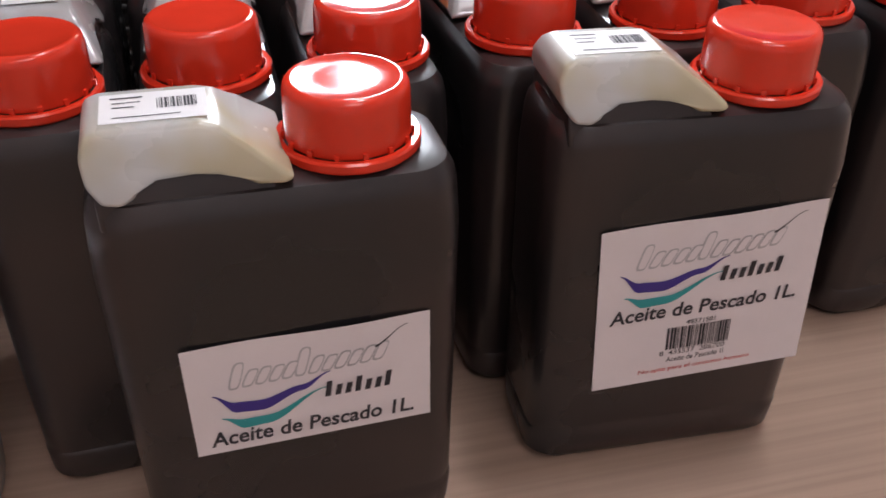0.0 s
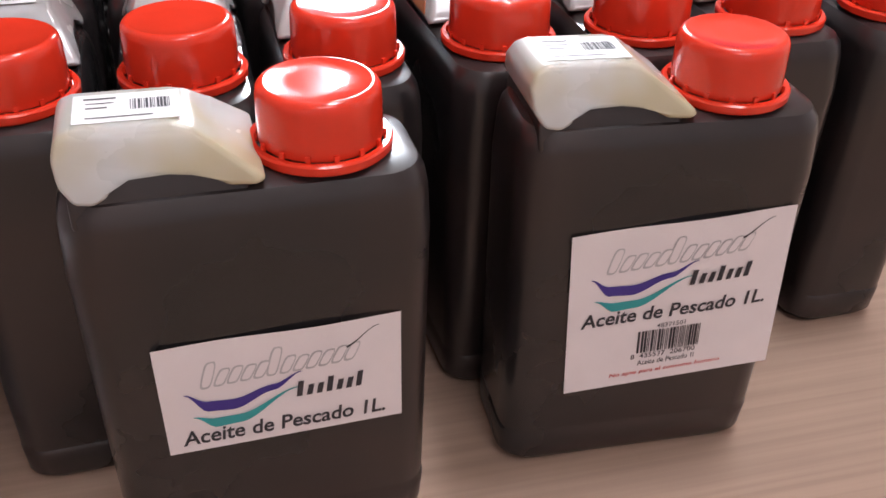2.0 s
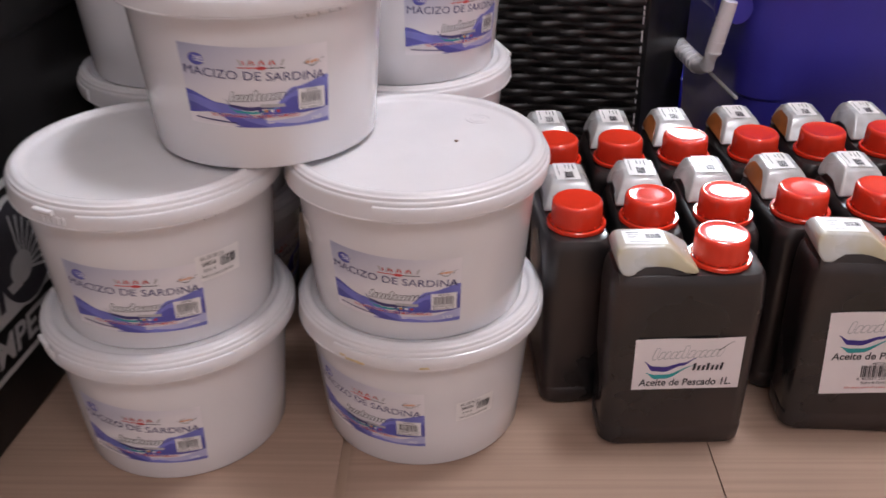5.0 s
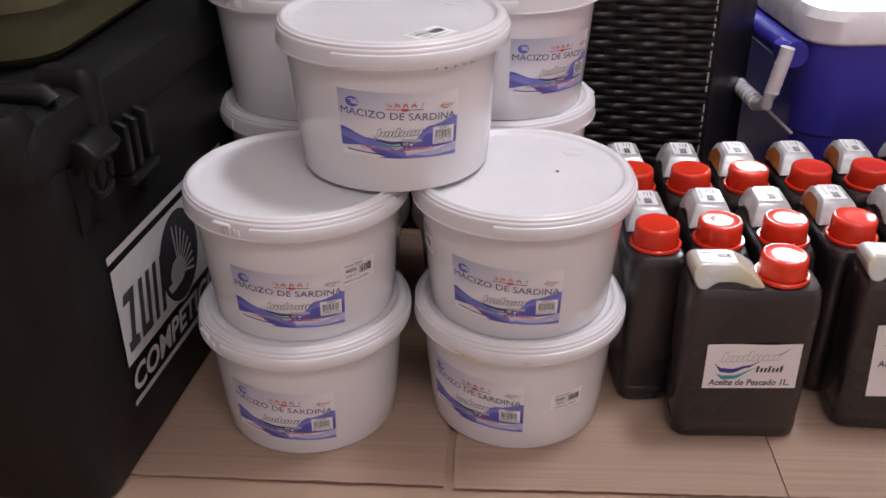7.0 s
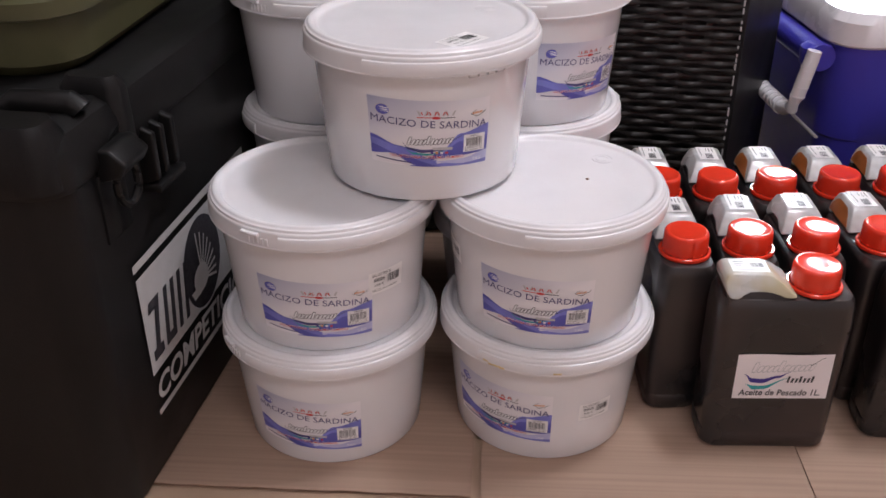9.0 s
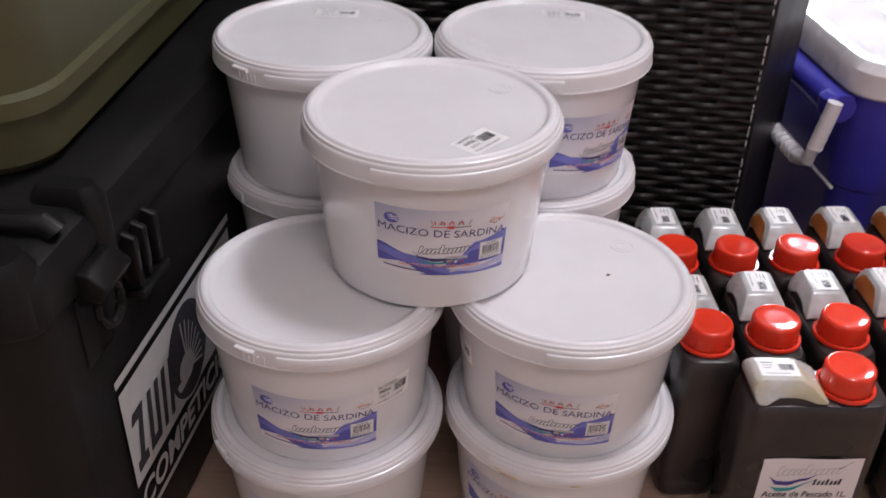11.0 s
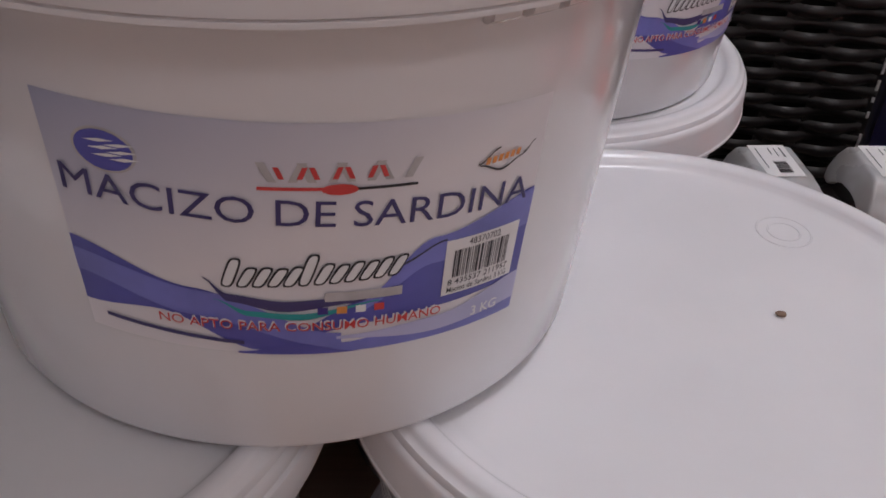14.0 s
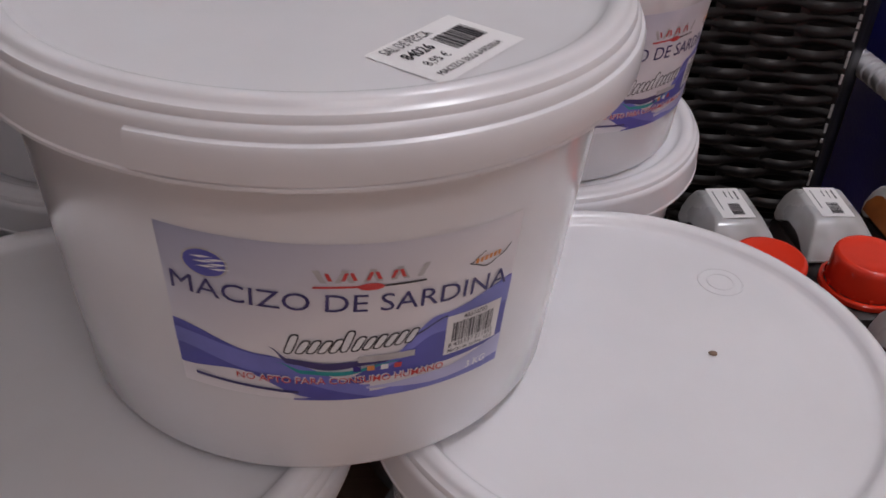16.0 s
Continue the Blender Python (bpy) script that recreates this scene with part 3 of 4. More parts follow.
M_LABEL_CLEAR = M_BUCKET
proto = make_bucket()
# x, y, level, turn of the label, how far it sits from its usual height, what sets it apart
BUCKETS = [
    (-0.011, 0.029, 2, 14.8, -0.002, "white round sardine bait bucket resting across two lids"),
    (-0.0892, -0.017, 1, 8.2, -0.016, "white round sardine bait bucket, second in its stack"),
    (0.1025, 0.0165, 1, -3.4, -0.014, "white round sardine bait bucket, second in its stack"),
    (-0.0900, -0.020, 0, -1.4, -0.013, "white round sardine bait bucket standing on cardboard"),
    (0.1027, 0.018, 0, -22.8, -0.008, "white round bait bucket with a yellow-stained lid, on cardboard"),
    (-0.131, 0.179, 0, 64.0, -0.008, "white round sardine bait bucket at the foot of a stack"),
    (-0.131, 0.180, 1, 70.0, -0.008, "white round sardine bait bucket in the middle of a stack"),
    (-0.131, 0.179, 2, 64.0, -0.008, "white round sardine bait bucket on top of a stack"),
    (0.0625, 0.2095, 0, 35.0, -0.008, "white round sardine bait bucket at the foot of a stack"),
    (0.0625, 0.2090, 1, 60.0, -0.008, "white round sardine bait bucket in the middle of a stack"),
    (0.0625, 0.2090, 2, 43.0, -0.008, "white round sardine bait bucket on top of a stack"),
]
made = []
for k, (x, y, lv, turn, drop, label) in enumerate(BUCKETS):
    m = pose(x, y, lv * PITCH + (0.0034 if k == 0 else 0), 0, 0, turn)
    if k == 0:
        ob = proto
        ob.matrix_basis = m
    else:
        ob = copy_thing(proto, m)
    ob.scale = (1, 1, 1.055 if lv == 2 else 1.02)
    ob["label"] = label
    for o in ob.children:
        if o.name.split(".")[0] == "printed_label" and drop:
            near = 1 + drop * (0.0893 - BASE_R) / BODY_H / 0.084
            o.matrix_basis = Matrix.LocRotScale((0, 0, drop), None, (near, near, 1))
    made.append(ob)
# each lid is turned its own way; most tear tabs have gone
LID_TURN = (-18, 0, 8, -17, 4, -62, 40, -66, 15, 80, 120)
for k, ob in enumerate(made):
    for o in list(ob.children):
        if o.name.split(".")[0] != "lid":
            continue
        o.matrix_basis = pose(0, 0, 0, 0, 0, LID_TURN[k])
        if k not in (1, 3, 5, 7, 9):
            for c in list(o.children):
                if c.name.split(".")[0] in ("pull_tab", "rib"):
                    bpy.data.objects.remove(c)


def around(centre_deg, z):
    def f(u, v, lift):
        r = body_r(z + v) + lift
        a = radians(-90 + centre_deg) + u / body_r(z)
        return (r * math.cos(a), r * math.sin(a), z + v)
    return f


def on_lid(x, y, turn):
    c, s = math.cos(radians(turn)), math.sin(radians(turn))
    return lambda u, v, lift: (x + u * c - v * s, y + u * s + v * c, 0.1304 * SQUAT + lift)


price_sticker(made[0], on_lid(0.027, -0.058, 43), 0.036, 0.024)
price_sticker(made[1], around(42, 0.060), 0.034, 0.021)
price_sticker(made[2], around(-63, 0.066), 0.032, 0.018)
price_sticker(made[4], around(60, 0.052), 0.032, 0.018)
price_sticker(made[7], on_lid(0.045, 0.020, -58))
price_sticker(made[10], on_lid(0.080 * 0.6, 0.030, -40))
for a, z, w in ((1, 0.1138, 7), (-4, 0.1160, 3), (5, 0.1132, 3), (33, 0.1150, 4)):
    part("stain", lathe([(0.0966, z * SQUAT + 0.0002), (0.09765, z * SQUAT + 0.0009), (0.09765, z * SQUAT + 0.0022), (0.0970, z * SQUAT + 0.0030)], 8, -90 + a - w / 2, -90 + a + w / 2), M_STAIN, made[4], "dried yellow oil stain")
bm = bmesh.new()
bmesh.ops.create_icosphere(bm, subdivisions=2, radius=0.0017)
for v in bm.verts:
    v.co = Vector((v.co.x * (1 + 0.3 * noise.noise(v.co * 900)), v.co.y * 0.7, v.co.z * 0.45))
tagged(part("crumb", bm, M_CRUMB, m=pose(0.1314, 0.0208, PITCH + 0.1304 * SQUAT * 1.02 + 0.0005)), "tiny brown crumb lying on a white lid", "crumb")

# ---------------------------------------------------------------- oil bottles
BW, BT, CAPX = 0.109, 0.052, 0.025
TOP = 0.1814                              # top of the cap


def make_bottle(front_label, handle_mat, film, wide=BW):
    b = root("oil_bottle", Matrix.Identity(4), "one-litre plastic bottle of dark fish oil with a red cap", "bottle", "fish oil bottles")
    bm = stack([(0.0, wide - 0.016, BT - 0.014, 0.010, 0, 0), (0.0012, wide - 0.008, BT - 0.007, 0.012, 0, 0), (0.005, wide - 0.0025, BT - 0.002, 0.012, 0, 0),
                (0.017, wide - 0.001, BT - 0.0008, 0.012, 0, 0), (0.0185, wide - 0.0028, BT - 0.0022, 0.011, 0, 0), (0.021, wide - 0.0022, BT - 0.0016, 0.011, 0, 0),
                (0.060, wide - 0.001, BT, 0.012, 0, 0), (0.112, wide, BT, 0.012, 0, 0), (0.134, wide + 0.0006, BT + 0.0004, 0.012, 0, 0),
                (0.1490, wide - 0.0006, BT - 0.0008, 0.013, 0, 0), (0.1542, wide - 0.0022, BT - 0.0028, 0.013, 0, 0), (0.1575, wide - 0.0060, BT - 0.0070, 0.013, 0, 0),
                (0.1590, wide - 0.015, BT - 0.017, 0.012, 0, 0)], 7)
    part("body", bm, M_OIL, b, "dark brown oil showing through the plastic")
    def lean(x, z):
        return 0.965 - 0.44 * max(0, (z - 0.156) / 0.022)

    out = [(-0.0478, 0.1590), (-0.0512, 0.1640), (-0.0520, 0.1710), (-0.0500, 0.1762), (-0.0462, 0.1780), (-0.0190, 0.1776), (-0.0138, 0.1760), (-0.0072, 0.1708),
           (0.0030, 0.1630), (0.0052, 0.1605), (0.0020, 0.1592), (-0.0060, 0.1598), (-0.0105, 0.1626), (-0.0150, 0.1655), (-0.0220, 0.1664), (-0.0330, 0.1660), (-0.0368, 0.1640),
           (-0.0384, 0.1600), (-0.0425, 0.1582)]
    dark = [(-0.0495, 0.1500), (-0.0495, 0.1600), (-0.0470, 0.1660), (-0.0400, 0.1700), (-0.0200, 0.1700), (-0.0110, 0.1670), (-0.0020, 0.1610), (0.0040, 0.1500)]
    reach = wide / BW
    out = [(x * reach, z) for x, z in out]
    dark = [(x * reach, z) for x, z in dark]
    part("handle_root", prism(dark, -BT / 2 + 0.0016, BT / 2 - 0.0016, 0.0016, lean), M_OIL, b, "dark oil filling the foot of the handle", sharp=50)
    part("handle", prism(out, -BT / 2, BT / 2, 0.0021, lean), handle_mat, b, "empty milky plastic handle", sharp=50)
    if film:
        part("oil_film", prism([(-0.0475, 0.1610), (-0.0492, 0.1660), (-0.0465, 0.1715), (-0.0420, 0.1738), (-0.0230, 0.1736), (-0.0170, 0.1706), (-0.0090, 0.1650), (-0.0035, 0.1610)], -BT / 2 - 0.0006, BT / 2 + 0.0006, 0.0008,
                               lean), film, b, "amber oil film inside the handle hole")

    def capped(profile, *rest):
        return lathe([(r * 0.852, TOP - (0.1829 - z) * 0.68) for r, z in profile], *rest, centre=(CAPX, 0))

    part("neck", capped([(0.0222, 0.141), (0.0222, 0.154), (0, 0.154)], 40), M_OIL, b)
    cap = part("cap", capped([(0.0236, 0.1555), (0.0238, 0.158), (0.0234, 0.1770), (0.0229, 0.1805), (0.0218, 0.1822), (0.0205, 0.1829), (0.0196, 0.1828),
                              (0.0188, 0.1824), (0.010, 0.1824), (0.0, 0.1824)], 64), M_RED, b, "red screw cap")
    ring = part("seal_ring", capped([(0.0240, 0.1500), (0.0266, 0.1500), (0.0274, 0.1512), (0.0274, 0.1546), (0.0267, 0.1556), (0.0247, 0.1556), (0.0245, 0.1530), (0.0238, 0.1525)], 64), M_RED, cap, "red tamper ring")
    for a in range(10, 370, 24):
        part("bridge", capped([(0.0238, 0.1545), (0.0250, 0.1545), (0.0248, 0.1585), (0.0238, 0.1585)], 2, a - 2.2, a + 2.2), M_RED, ring)
    top = lambda u, v, lift: (-0.0325 + u, 0.0 + v, 0.1781 - 0.0004 * max(0, (u + 0.016) / 0.03) + lift)
    price_sticker(b, top, 0.0310, 0.0195, lines=None)
    if front_label:
        w, z0, z1, off, askew = front_label
        h = z1 - z0
        full = h > 0.06
        ca, sa = math.cos(radians(askew)), math.sin(radians(askew))

        def face(u, v, lift):
            wob = 0.0006 * (1 + math.sin(u * 95)) * (v - z0) / h
            du, dv = u - off, v - (z0 + z1) / 2
            return (off + du * ca - dv * sa, -BT / 2 - 0.0007 - lift - wob, (z0 + z1) / 2 + du * sa + dv * ca)

        lab = part("front_label", lay(sheet(w, h, 30, 6), -w / 2 + off, z0, face, 0.0), M_PAPER, b, "white paper label with violet and teal swooshes")
        H_ = h if full else h / 0.618

        def put(name, shape, u, v, material, lift, label="", turn=0.0):
            return part(name, lay(shape, -w / 2 + off + u * w, z1 - v * H_, face, lift, turn), material, lab, label)

        tall = (0.15, 0.10, 0.10, 0.095, 0.10, 0.165, 0.105, 0.095, 0.10, 0.095, 0.10, 0.105)
        pieces(put, "brand_mark", [(slug(0.050 * w, tall[k] * H_, 0.040 * w), 0.0535 * k * w, 0.003 * k * H_) for k in range(12)], 0.155, 0.258, M_SILVER, 0.0002, "grey slanted strokes")
        pieces(put, "brand_mark", [(slug(0.036 * w, tall[k] * H_ - 0.020 * H_, 0.036 * w), 0.0535 * k * w, 0.003 * k * H_) for k in range(12)], 0.1655, 0.245, M_PAPER, 0.0004)
        put("brand_mark", band(0, 0.15 * w, curve([(0, 0.0), (1, 0.10 * H_)]), curve([(0, 0.012 * H_), (1, 0.104 * H_)])), 0.755, 0.150, M_INK, 0.0003)
        pieces(put, "brand_mark", [(slanted(0.024 * w, (0.062 if k % 3 else 0.09) * H_, 0.012 * w), 0.042 * k * w, 0) for k in range(7)], 0.545, 0.385, M_INK, 0.0005, "dark slanted strokes")
        put("swoosh", band(0, 0.48 * w, curve([(0, 0.0), (0.18, -0.115 * H_), (0.4, -0.125 * H_), (0.75, -0.05 * H_), (1, 0.035 * H_)]),
                           curve([(0, 0.004 * H_), (0.18, -0.055 * H_), (0.4, -0.065 * H_), (0.75, -0.015 * H_), (1, 0.040 * H_)])), 0.095, 0.275, M_VIOLET, 0.0003, "violet swoosh")
        put("swoosh", band(0, 0.44 * w, curve([(0, 0.0), (0.2, -0.075 * H_), (0.42, -0.070 * H_), (1, 0.085 * H_)]),
                           curve([(0, 0.005 * H_), (0.2, -0.020 * H_), (0.42, -0.020 * H_), (1, 0.090 * H_)])), 0.120, 0.415, M_TEAL, 0.0003, "teal swoosh")
        put("lettering", letters("Aceite de Pescado 1L.", 0.865 * w, 0.088 * H_, bold=0.020, shear=0.12), 0.060, 0.575, M_INK, 0.0003, "black brush lettering")
        if full:
            tagged(put("barcode", bars(0.30 * w, 0.145 * H_, 28, 11), 0.335, 0.795, M_INK, 0.0003), kind="stuff")
            put("lettering", letters("48371501", 0.135 * w, 0.030 * H_, bold=0.003), 0.420, 0.640, M_INK, 0.0003)
            put("lettering", letters("8  435537  206700", 0.310 * w, 0.032 * H_, bold=0.003), 0.310, 0.832, M_INK, 0.0003)
            put("lettering", letters("Aceite de Pescado 1l", 0.275 * w, 0.034 * H_, bold=0.003), 0.345, 0.880, M_INK, 0.0003)
            put("lettering", letters("No apto para el consumo humano", 0.54 * w, 0.034 * H_, bold=0.008, shear=0.1), 0.215, 0.945, M_RED_INK, 0.0003, "small red lettering")
    return b


def stand(proto, x, y, turn, label):
    ob = copy_thing(proto, pose(x, y, 0.0, 0, 0, turn))
    ob["label"] = label
    return ob


short = make_bottle((0.0820, 0.0590, 0.1062, 0.0043, 0.5), M_CLEAR, None, 0.115)
short.matrix_basis = pose(0.3032, 0.0103, 0, 0, 0, 8.5)
short["label"] = "red-capped fish oil bottle with a short white label"
tall_ = make_bottle((0.0880, 0.0430, 0.1200, 0.0085, 3.5), M_CLEAR, None, 0.115)
tall_.matrix_basis = pose(0.4515, 0.0435, 0, 0, 0, 4.0)
tall_["label"] = "red-capped fish oil bottle with a full white bar-coded label"
plain = make_bottle(None, M_GREY_CLEAR, None)
amber = make_bottle(None, M_GREY_CLEAR, M_AMBER)
ROW_D = [(0.2225, 0.0555), (0.2795, 0.0705), (0.3385, 0.0832), (0.4010, 0.0970), (0.4630, 0.1070), (0.5245, 0.1160), (0.5860, 0.1250)]
ROW_E = [(0.2028, 0.1742), (0.2596, 0.1828), (0.3176, 0.1944), (0.3809, 0.2070), (0.4415, 0.2200), (0.5020, 0.2310), (0.5625, 0.2420)]
first = {"p": True, "a": True}
for row, kinds in ((ROW_D, "pppappa"), (ROW_E, "ppaaapa")):
    for k, (x, y) in enumerate(row):
        t = -82 + (1.5, -1.0, 0.5, 2.0, -0.5, 1.0, -1.5)[k]
        kind_ = kinds[k]
        src = plain if kind_ == "p" else amber
        c, s = math.cos(radians(t)), math.sin(radians(t))
        px, py = x - CAPX * c, y - CAPX * s
        label = "red-capped fish oil bottle standing in a row, handle behind" if kind_ == "p" else "red-capped fish oil bottle in a row, amber under its handle"
        if first[kind_]:
            src.matrix_basis = pose(px, py, 0, 0, 0, t)
            src["label"] = label
            first[kind_] = False
        else:
            stand(src, px, py, t, label)

# ---------------------------------------------------------------- black tackle box, olive box on it
FACE = -0.218
tackle = root("tackle_box", pose(FACE, -0.197, -0.004), "large black moulded plastic fishing seat box on the floor", "box")
bm = stack([(0.0, 0.470, 0.655, 0.03, -0.240, 0.3375), (0.010, 0.482, 0.667, 0.035, -0.241, 0.3375), (0.180, 0.484, 0.671, 0.035, -0.242, 0.3375), (0.338, 0.484, 0.675, 0.035, -0.242, 0.3375)], 6)
part("body", bm, M_BLACK, tackle)
bm = stack([(0.334, 0.490, 0.681, 0.03, -0.243, 0.3375), (0.338, 0.494, 0.685, 0.032, -0.243, 0.3375), (0.366, 0.494, 0.685, 0.035, -0.243, 0.3375),
            (0.378, 0.484, 0.675, 0.035, -0.243, 0.3375), (0.384, 0.464, 0.655, 0.03, -0.243, 0.3375)], 6)
lid = part("lid", bm, M_BLACK, tackle)
part("corner_block", stack([(0.340, 0.120, 0.050, 0.016, -0.060, 0.020), (0.380, 0.118, 0.048, 0.016, -0.060, 0.020), (0.392, 0.106, 0.038, 0.014, -0.060, 0.020)], 5), M_BLACK, lid)
part("corner_block", stack([(0.330, 0.050, 0.030, 0.010, -0.016, 0.122), (0.388, 0.048, 0.028, 0.010, -0.016, 0.122), (0.398, 0.038, 0.020, 0.009, -0.016, 0.122)], 5), M_BLACK, lid)
part("edge_bar", tube([(-0.058, 0.068, 0.384), (-0.052, 0.068, 0.390), (-0.010, 0.070, 0.390), (-0.004, 0.070, 0.384)], 0.010, 12), M_BLACK, lid)
part("edge_bar", tube([(-0.006, 0.075, 0.352), (-0.004, 0.095, 0.356), (-0.004, 0.115, 0.362)], 0.009, 10), M_BLACK, lid)
for y in (0.150, 0.170, 0.194):
    part("rib", prism([(-0.002, 0.288), (0.014, 0.294), (0.014, 0.338), (-0.002, 0.345)], y - 0.004, y + 0.004, 0.002), M_BLACK, tackle)
part("rib_shelf", box(-0.002, 0.016, 0.144, 0.204, 0.282, 0.290, bevel=0.002), M_BLACK, tackle)
part("latch_plate", box(-0.002, 0.002, 0.062, 0.110, 0.268, 0.330, bevel=0.001), M_BLACK, tackle)
part("latch_hook", prism([(0.0, 0.322), (0.018, 0.328), (0.024, 0.340), (0.012, 0.352), (0.0, 0.352)], 0.066, 0.116, 0.003), M_BLACK, tackle)
loop = [(0.015 + 0.003 * math.cos(2 * math.pi * k / 28), 0.084 + 0.013 * math.cos(2 * math.pi * k / 28), 0.318 + 0.019 * math.sin(2 * math.pi * k / 28)) for k in range(28)]
part("latch_ring", tube(loop, 0.0035, 8, True), M_BLACK, tackle)


def on_box(u, v, lift):
    return (0.0005 + lift + 0.001 * (1 - abs(v - 0.15) / 0.3), u, v)


def sign_put(name, shape, u, v, material, lift, parent, label="", turn=0.0):
    return part(name, lay(shape, u, v, on_box, lift, turn), material, parent, label)


sign = sign_put("sign", sheet(0.300, 0.104, 6, 2), 0.093, 0.112, M_SIGN, 0.0006, tackle, "grey-white vinyl sign with black shapes")
sign_put("stripe", slanted(0.306, 0.008, 0), 0.091, 0.2235, M_SIGN, 0.0006, sign)
sign_put("stripe", slanted(0.306, 0.006, 0), 0.093, 0.066, M_SIGN, 0.0006, sign)
sign_put("lettering", letters("COMPETICION", 0.285, 0.026, bold=0.03, shear=0.15), 0.098, 0.078, M_SIGN, 0.0006, sign, "grey-white capitals")
ZIG = [(slanted(0.024, 0.011, 0.004), 0.0, 0.050), (slanted(0.010, 0.050, 0.012), 0.004, 0.006), (slanted(0.024, 0.011, 0.0), -0.002, 0.0),
       (slanted(0.009, 0.060, 0.010), 0.028, 0.0), (slanted(0.018, 0.010, 0.0), 0.030, 0.0), (slanted(0.009, 0.060, 0.010), 0.045, 0.0),
       (slanted(0.009, 0.060, 0.010), 0.062, 0.0), (slanted(0.009, 0.060, 0.010), 0.080, 0.0)]
for k, (s_, du, dv) in enumerate(ZIG):
    sign_put("brand_mark", s_, 0.103 + du, 0.124 + dv, M_INK, 0.0012 + 0.00005 * k, sign, "black slanted block")
sign_put("emblem", disc(0.054, 0.053, 40), 0.242, 0.162, M_SIGN, 0.0012, sign)
sign_put("emblem", disc(0.051, 0.050, 40), 0.242, 0.162, M_INK, 0.0016, sign, "round black emblem with a pale fan")
sign_put("emblem", many([(disc(0.020, 0.015, 20), 0, 0), (slanted(0.020, 0.010, -0.006), -0.024, -0.016)]), 0.232, 0.148, M_SIGN, 0.0021, sign)
for k in range(9):
    sign_put("emblem_ray", slanted(0.044 - 0.002 * k, 0.0030, 0.0), 0.236 + 0.0012 * k, 0.156 - 0.002 * k, M_SIGN, 0.0021, sign, turn=95 - 14 * k)

# drawn to the maker's proportions, brought to this box's length and height
for o in tackle.children_recursive:
    o.data.transform(Matrix.Diagonal((1.0, 0.80, 0.90, 1.0)))

olive = root("storage_box", pose(-0.480, 0.120, 0.342, 0, 0, 3), "olive green plastic storage box on the black box", "box")
part("body", stack([(0.0, 0.40, 0.42, 0.04, 0, 0), (0.010, 0.42, 0.44, 0.045, 0, 0), (0.045, 0.425, 0.445, 0.045, 0, 0), (0.048, 0.44, 0.46, 0.05, 0, 0),
                    (0.060, 0.44, 0.46, 0.05, 0, 0), (0.063, 0.43, 0.45, 0.05, 0, 0), (0.30, 0.45, 0.47, 0.05, 0, 0)], 7), M_OLIVE, olive)
part("lid", stack([(0.300, 0.46, 0.48, 0.05, 0, 0), (0.330, 0.46, 0.48, 0.05, 0, 0), (0.340, 0.44, 0.46, 0.05, 0, 0)], 7), M_OLIVE, olive)

# ---------------------------------------------------------------- woven panel
PX0, PX1, PY, PH = -0.52, 0.284, 0.3555, 0.66
panel = root("wicker_panel", pose(0, PY, -0.004), "black woven plastic rattan screen panel standing behind", "screen")
PITCHX, PITCHZ = 0.027, 0.0082
nz = int(PH / PITCHZ)
mesh_pair = []
for phase in (0, 1):
    bm = bmesh.new()
    n = int((PX1 - PX0) / PITCHX) * 8
    rings = []
    for k in range(n + 1):
        x = PX0 + (PX1 - PX0) * k / n
        w = math.cos(math.pi * (x - PX0) / PITCHX + math.pi * phase)
        y = -0.0036 * w
        half = PITCHZ * (0.42 + 0.06 * max(0, w))
        rings.append([bm.verts.new((x, y + dy, dz)) for dy, dz in ((-0.0008, -half), (-0.0026, -half * 0.5), (-0.0030, 0), (-0.0026, half * 0.5), (-0.0008, half), (0.0012, 0))])
    for a, b in zip(rings, rings[1:]):
        for j in range(6):
            q = (j + 1) % 6
            bm.faces.new((a[j], a[q], b[q], b[j]))
    bm.faces.new(rings[0])
    bm.faces.new(rings[-1][::-1])
    ob = part("strand", bm, M_WICKER, panel, m=pose(0, 0, PITCHZ * (0.5 + phase)))
    mesh_pair.append(ob.data)
for k in range(2, nz):
    ob = new("strand", mesh_pair[k % 2])
    ob.parent = panel
    ob.matrix_basis = pose(random.uniform(-0.0012, 0.0012), 0, PITCHZ * (0.5 + k) + random.uniform(-0.0005, 0.0005), random.uniform(-5, 5), 0, 0)
ns = int((PX1 - PX0) / PITCHX)
stake = None
for k in range(ns):
    x = PX0 + PITCHX * (k + 0.5)
    if stake is None:
        stake = part("stake", box(-0.003, 0.003, -0.0012, 0.0012, 0, PH), M_WICKER, panel, m=pose(x, 0, 0))
    else:
        ob = new("stake", stake.data)
        ob.parent = panel
        ob.matrix_basis = pose(x, 0, 0)
part("backing", box(PX0, PX1, 0.010, 0.014, 0, PH), M_FRAME, panel)
part("side_board", box(0, 0.1137, -0.004, 0.004, 0, PH, bevel=0.0015), M_FRAME, panel, m=pose(PX1 + 0.002, 0.005, 0, 0, 0, 62.8))
# unseen block, added to keep the bright floor out of the cool box's reflection
part("rear_body", box(PX0, 0.300, 0.125, 0.70, 0, 0.42, bevel=0.004), M_FRAME, panel)
part("post", box(PX0 - 0.034, PX0, -0.016, 0.018, 0, PH, bevel=0.003), M_FRAME, panel)
part("rail", box(PX0, PX1, -0.010, 0.018, PH, PH + 0.03, bevel=0.003), M_FRAME, panel)
rnd = random.Random(5)
bm = bmesh.new()
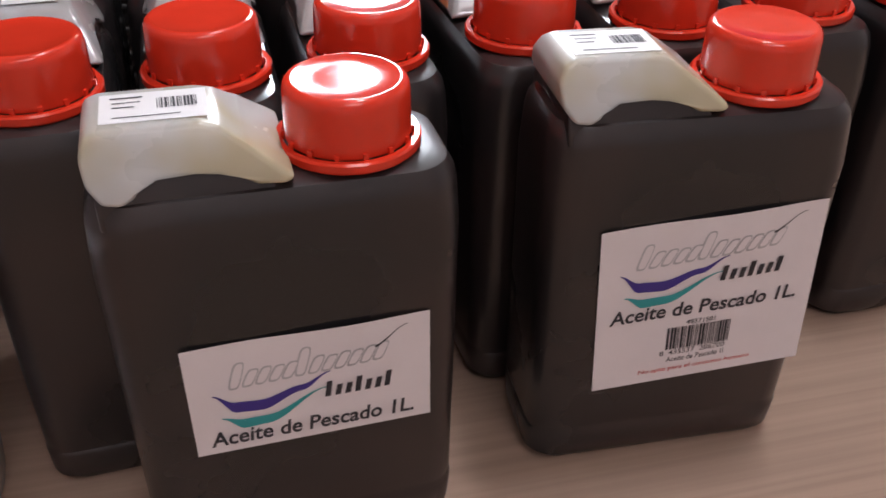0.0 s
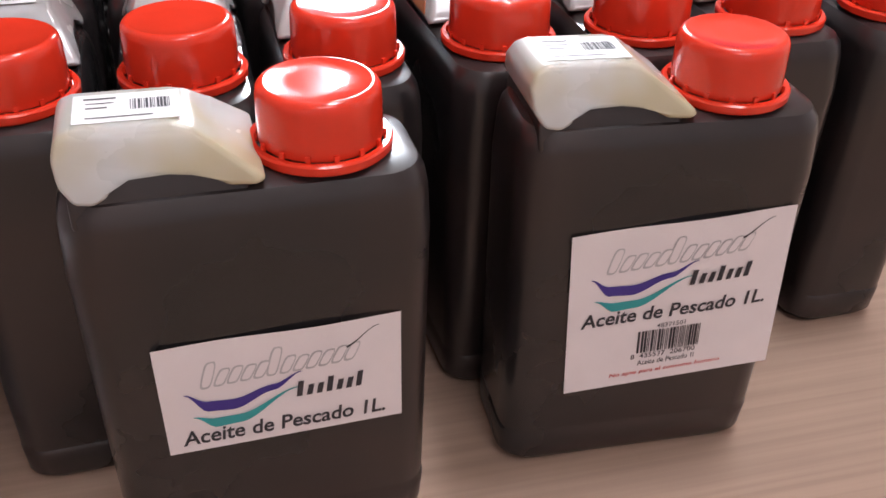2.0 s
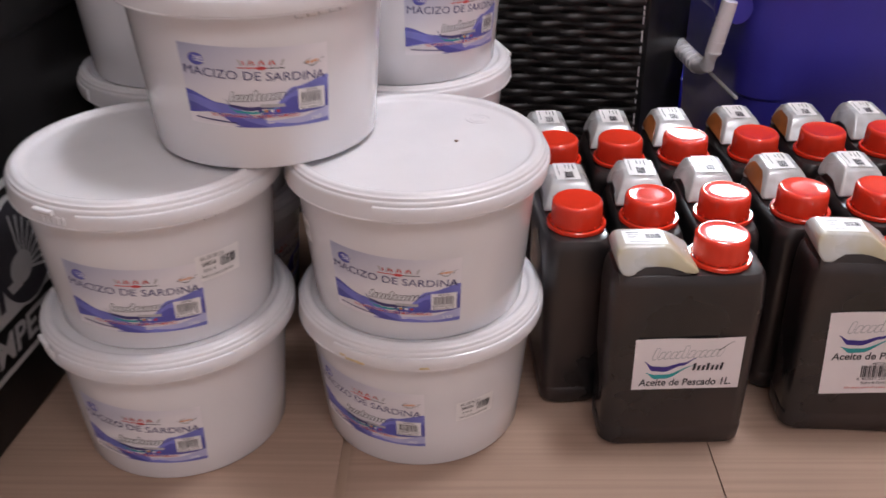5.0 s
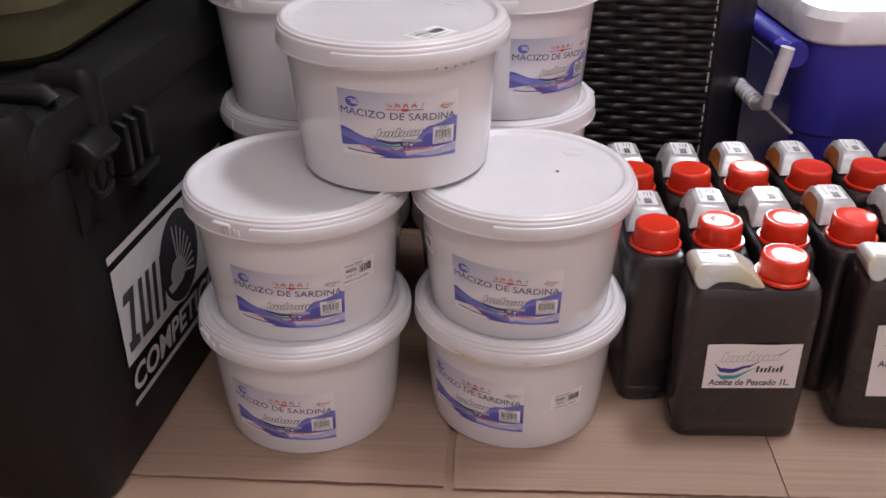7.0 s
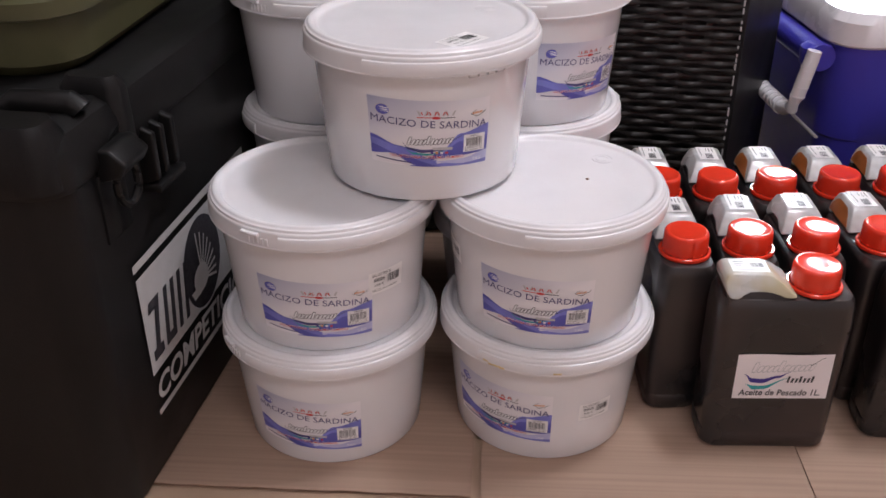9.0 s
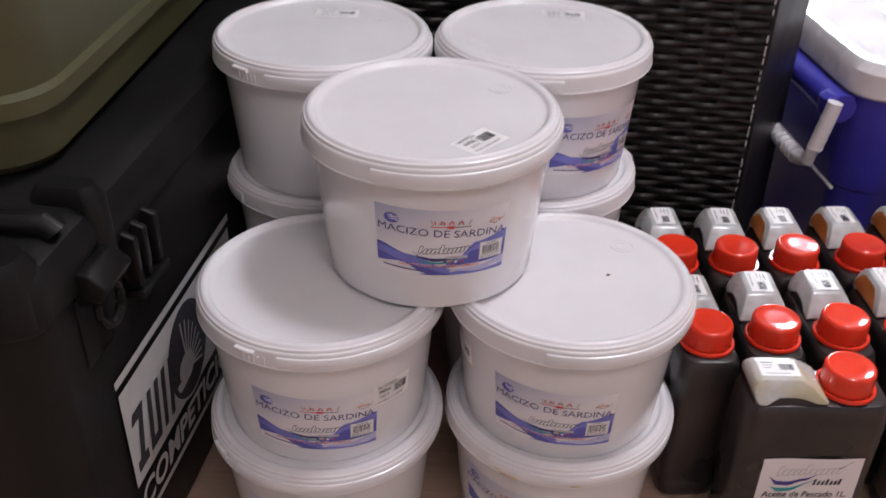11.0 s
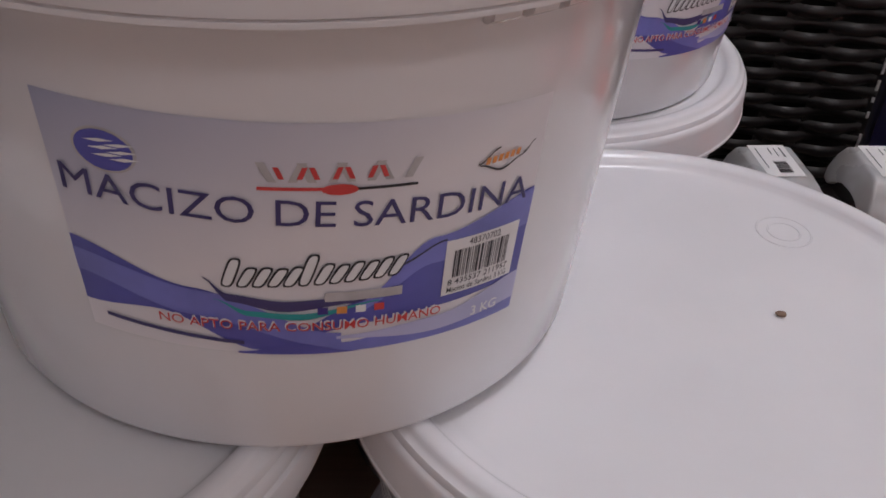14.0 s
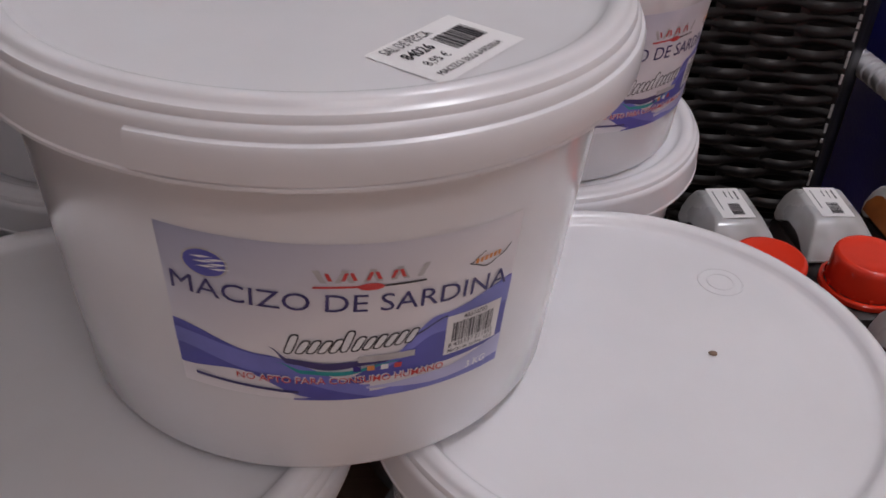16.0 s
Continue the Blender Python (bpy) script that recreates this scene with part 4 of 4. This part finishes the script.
for k in range(46):
    z = 0.12 + k * 0.009 + rnd.uniform(-0.002, 0.002)
    if rnd.random() < 0.75:
        box(PX1 - 0.0020, PX1 - 0.0004, -0.0086, -0.0074, z, z + rnd.uniform(0.003, 0.007), bm=bm)
tagged(part("worn_edge", bm, M_SIGN, panel, "whitish scuffs along the edge"), kind="stuff")

# ---------------------------------------------------------------- blue cool box
cool = root("cool_box", pose(0.3915, 0.3500, 0.0, 0, 0, 13), "blue cool box with a light grey lid on the floor", "cool box")
CW, CD = 0.42, 0.26
cx, cy = CW / 2, CD / 2
part("body", stack([(0.0, CW - 0.05, CD - 0.05, 0.03, cx, cy), (0.008, CW - 0.036, CD - 0.036, 0.035, cx, cy), (0.148, CW - 0.020, CD - 0.020, 0.04, cx, cy),
                    (0.152, CW - 0.014, CD - 0.014, 0.04, cx, cy), (0.205, CW - 0.008, CD - 0.008, 0.04, cx, cy), (0.262, CW - 0.002, CD - 0.002, 0.04, cx, cy)], 8), M_BLUE, cool)
clid = part("lid", stack([(0.262, CW + 0.004, CD + 0.004, 0.042, cx, cy), (0.265, CW + 0.010, CD + 0.010, 0.045, cx, cy), (0.289, CW + 0.008, CD + 0.008, 0.045, cx, cy),
                          (0.299, CW - 0.006, CD - 0.006, 0.042, cx, cy), (0.301, CW - 0.03, CD - 0.03, 0.035, cx, cy), (0.296, CW - 0.05, CD - 0.05, 0.03, cx, cy)], 8), M_GREY, cool, "light grey lid")
part("recess", box(0.10, 0.20, 0.06, 0.20, 0.2955, 0.298, bevel=0.001), M_GREY, clid)
for y in (0.034, 0.170):
    part("handle_mount", stack([(0.232, 0.026, 0.020, 0.008, -0.010, y), (0.238, 0.034, 0.026, 0.010, -0.011, y), (0.256, 0.036, 0.026, 0.010, -0.011, y), (0.261, 0.026, 0.020, 0.008, -0.009, y)], 4), M_BLUE, cool)
part("grip_bar", tube([(-0.010, 0.020, 0.247), (-0.010, 0.030, 0.247), (-0.010, 0.100, 0.247), (-0.010, 0.174, 0.247), (-0.010, 0.182, 0.247)], 0.0155, 16), M_BLUE, cool)
h = part("handle", tube([(-0.012, 0.013, 0.258), (-0.014, 0.013, 0.246), (-0.022, 0.014, 0.205), (-0.025, 0.018, 0.190), (-0.026, 0.032, 0.184), (-0.026, 0.100, 0.182),
                         (-0.026, 0.168, 0.184), (-0.025, 0.182, 0.190), (-0.022, 0.188, 0.205), (-0.014, 0.190, 0.246), (-0.012, 0.190, 0.258)], 0.0082, 14), M_GREY, cool, "light grey plastic swing handle")
for k in range(11):
    part("grip_rib", lathe([(0.0080, -0.0036), (0.0098, -0.0028), (0.0098, 0.0028), (0.0080, 0.0036)], 14), M_GREY, h, m=pose(-0.026, 0.044 + 0.0112 * k, 0.183, 90, 0, 0))
for k in range(4):
    part("arm_notch", lathe([(0.0078, -0.0010), (0.0087, 0.0), (0.0078, 0.0010)], 14), M_GREY, h, m=pose(-0.0215 + 0.0020 * k, 0.0138, 0.206 + 0.011 * k, 0, 8, 0))
h.matrix_basis = pose(-0.011, 0, 0)
part("moulded_line", box(0.0, 0.004, 0.02, 0.215, 0.150, 0.153, bevel=0.001), M_GREY, cool)

# ---------------------------------------------------------------- low blue crate behind the cool box
crate = root("tray", pose(0.335, 0.635, 0.0, 0, 0, 13), "narrow low blue plastic tray standing behind the cool box", "tray")
part("base", box(0.003, 0.397, 0.003, 0.052, 0, 0.006, bevel=0.001), M_BLUE, crate)
for name, a in (("side", (0, 0.40, 0, 0.004)), ("side", (0, 0.40, 0.051, 0.055)), ("end", (0, 0.004, 0.0045, 0.0505)), ("end", (0.396, 0.40, 0.0045, 0.0505))):
    part(name, box(*a, 0.0, 0.070, bevel=0.001), M_BLUE, crate)
part("rim", tube([(-0.002, -0.002, 0.073), (0.402, -0.002, 0.073), (0.402, 0.057, 0.073), (-0.002, 0.057, 0.073)], 0.005, 8, closed=True), M_BLUE, crate)
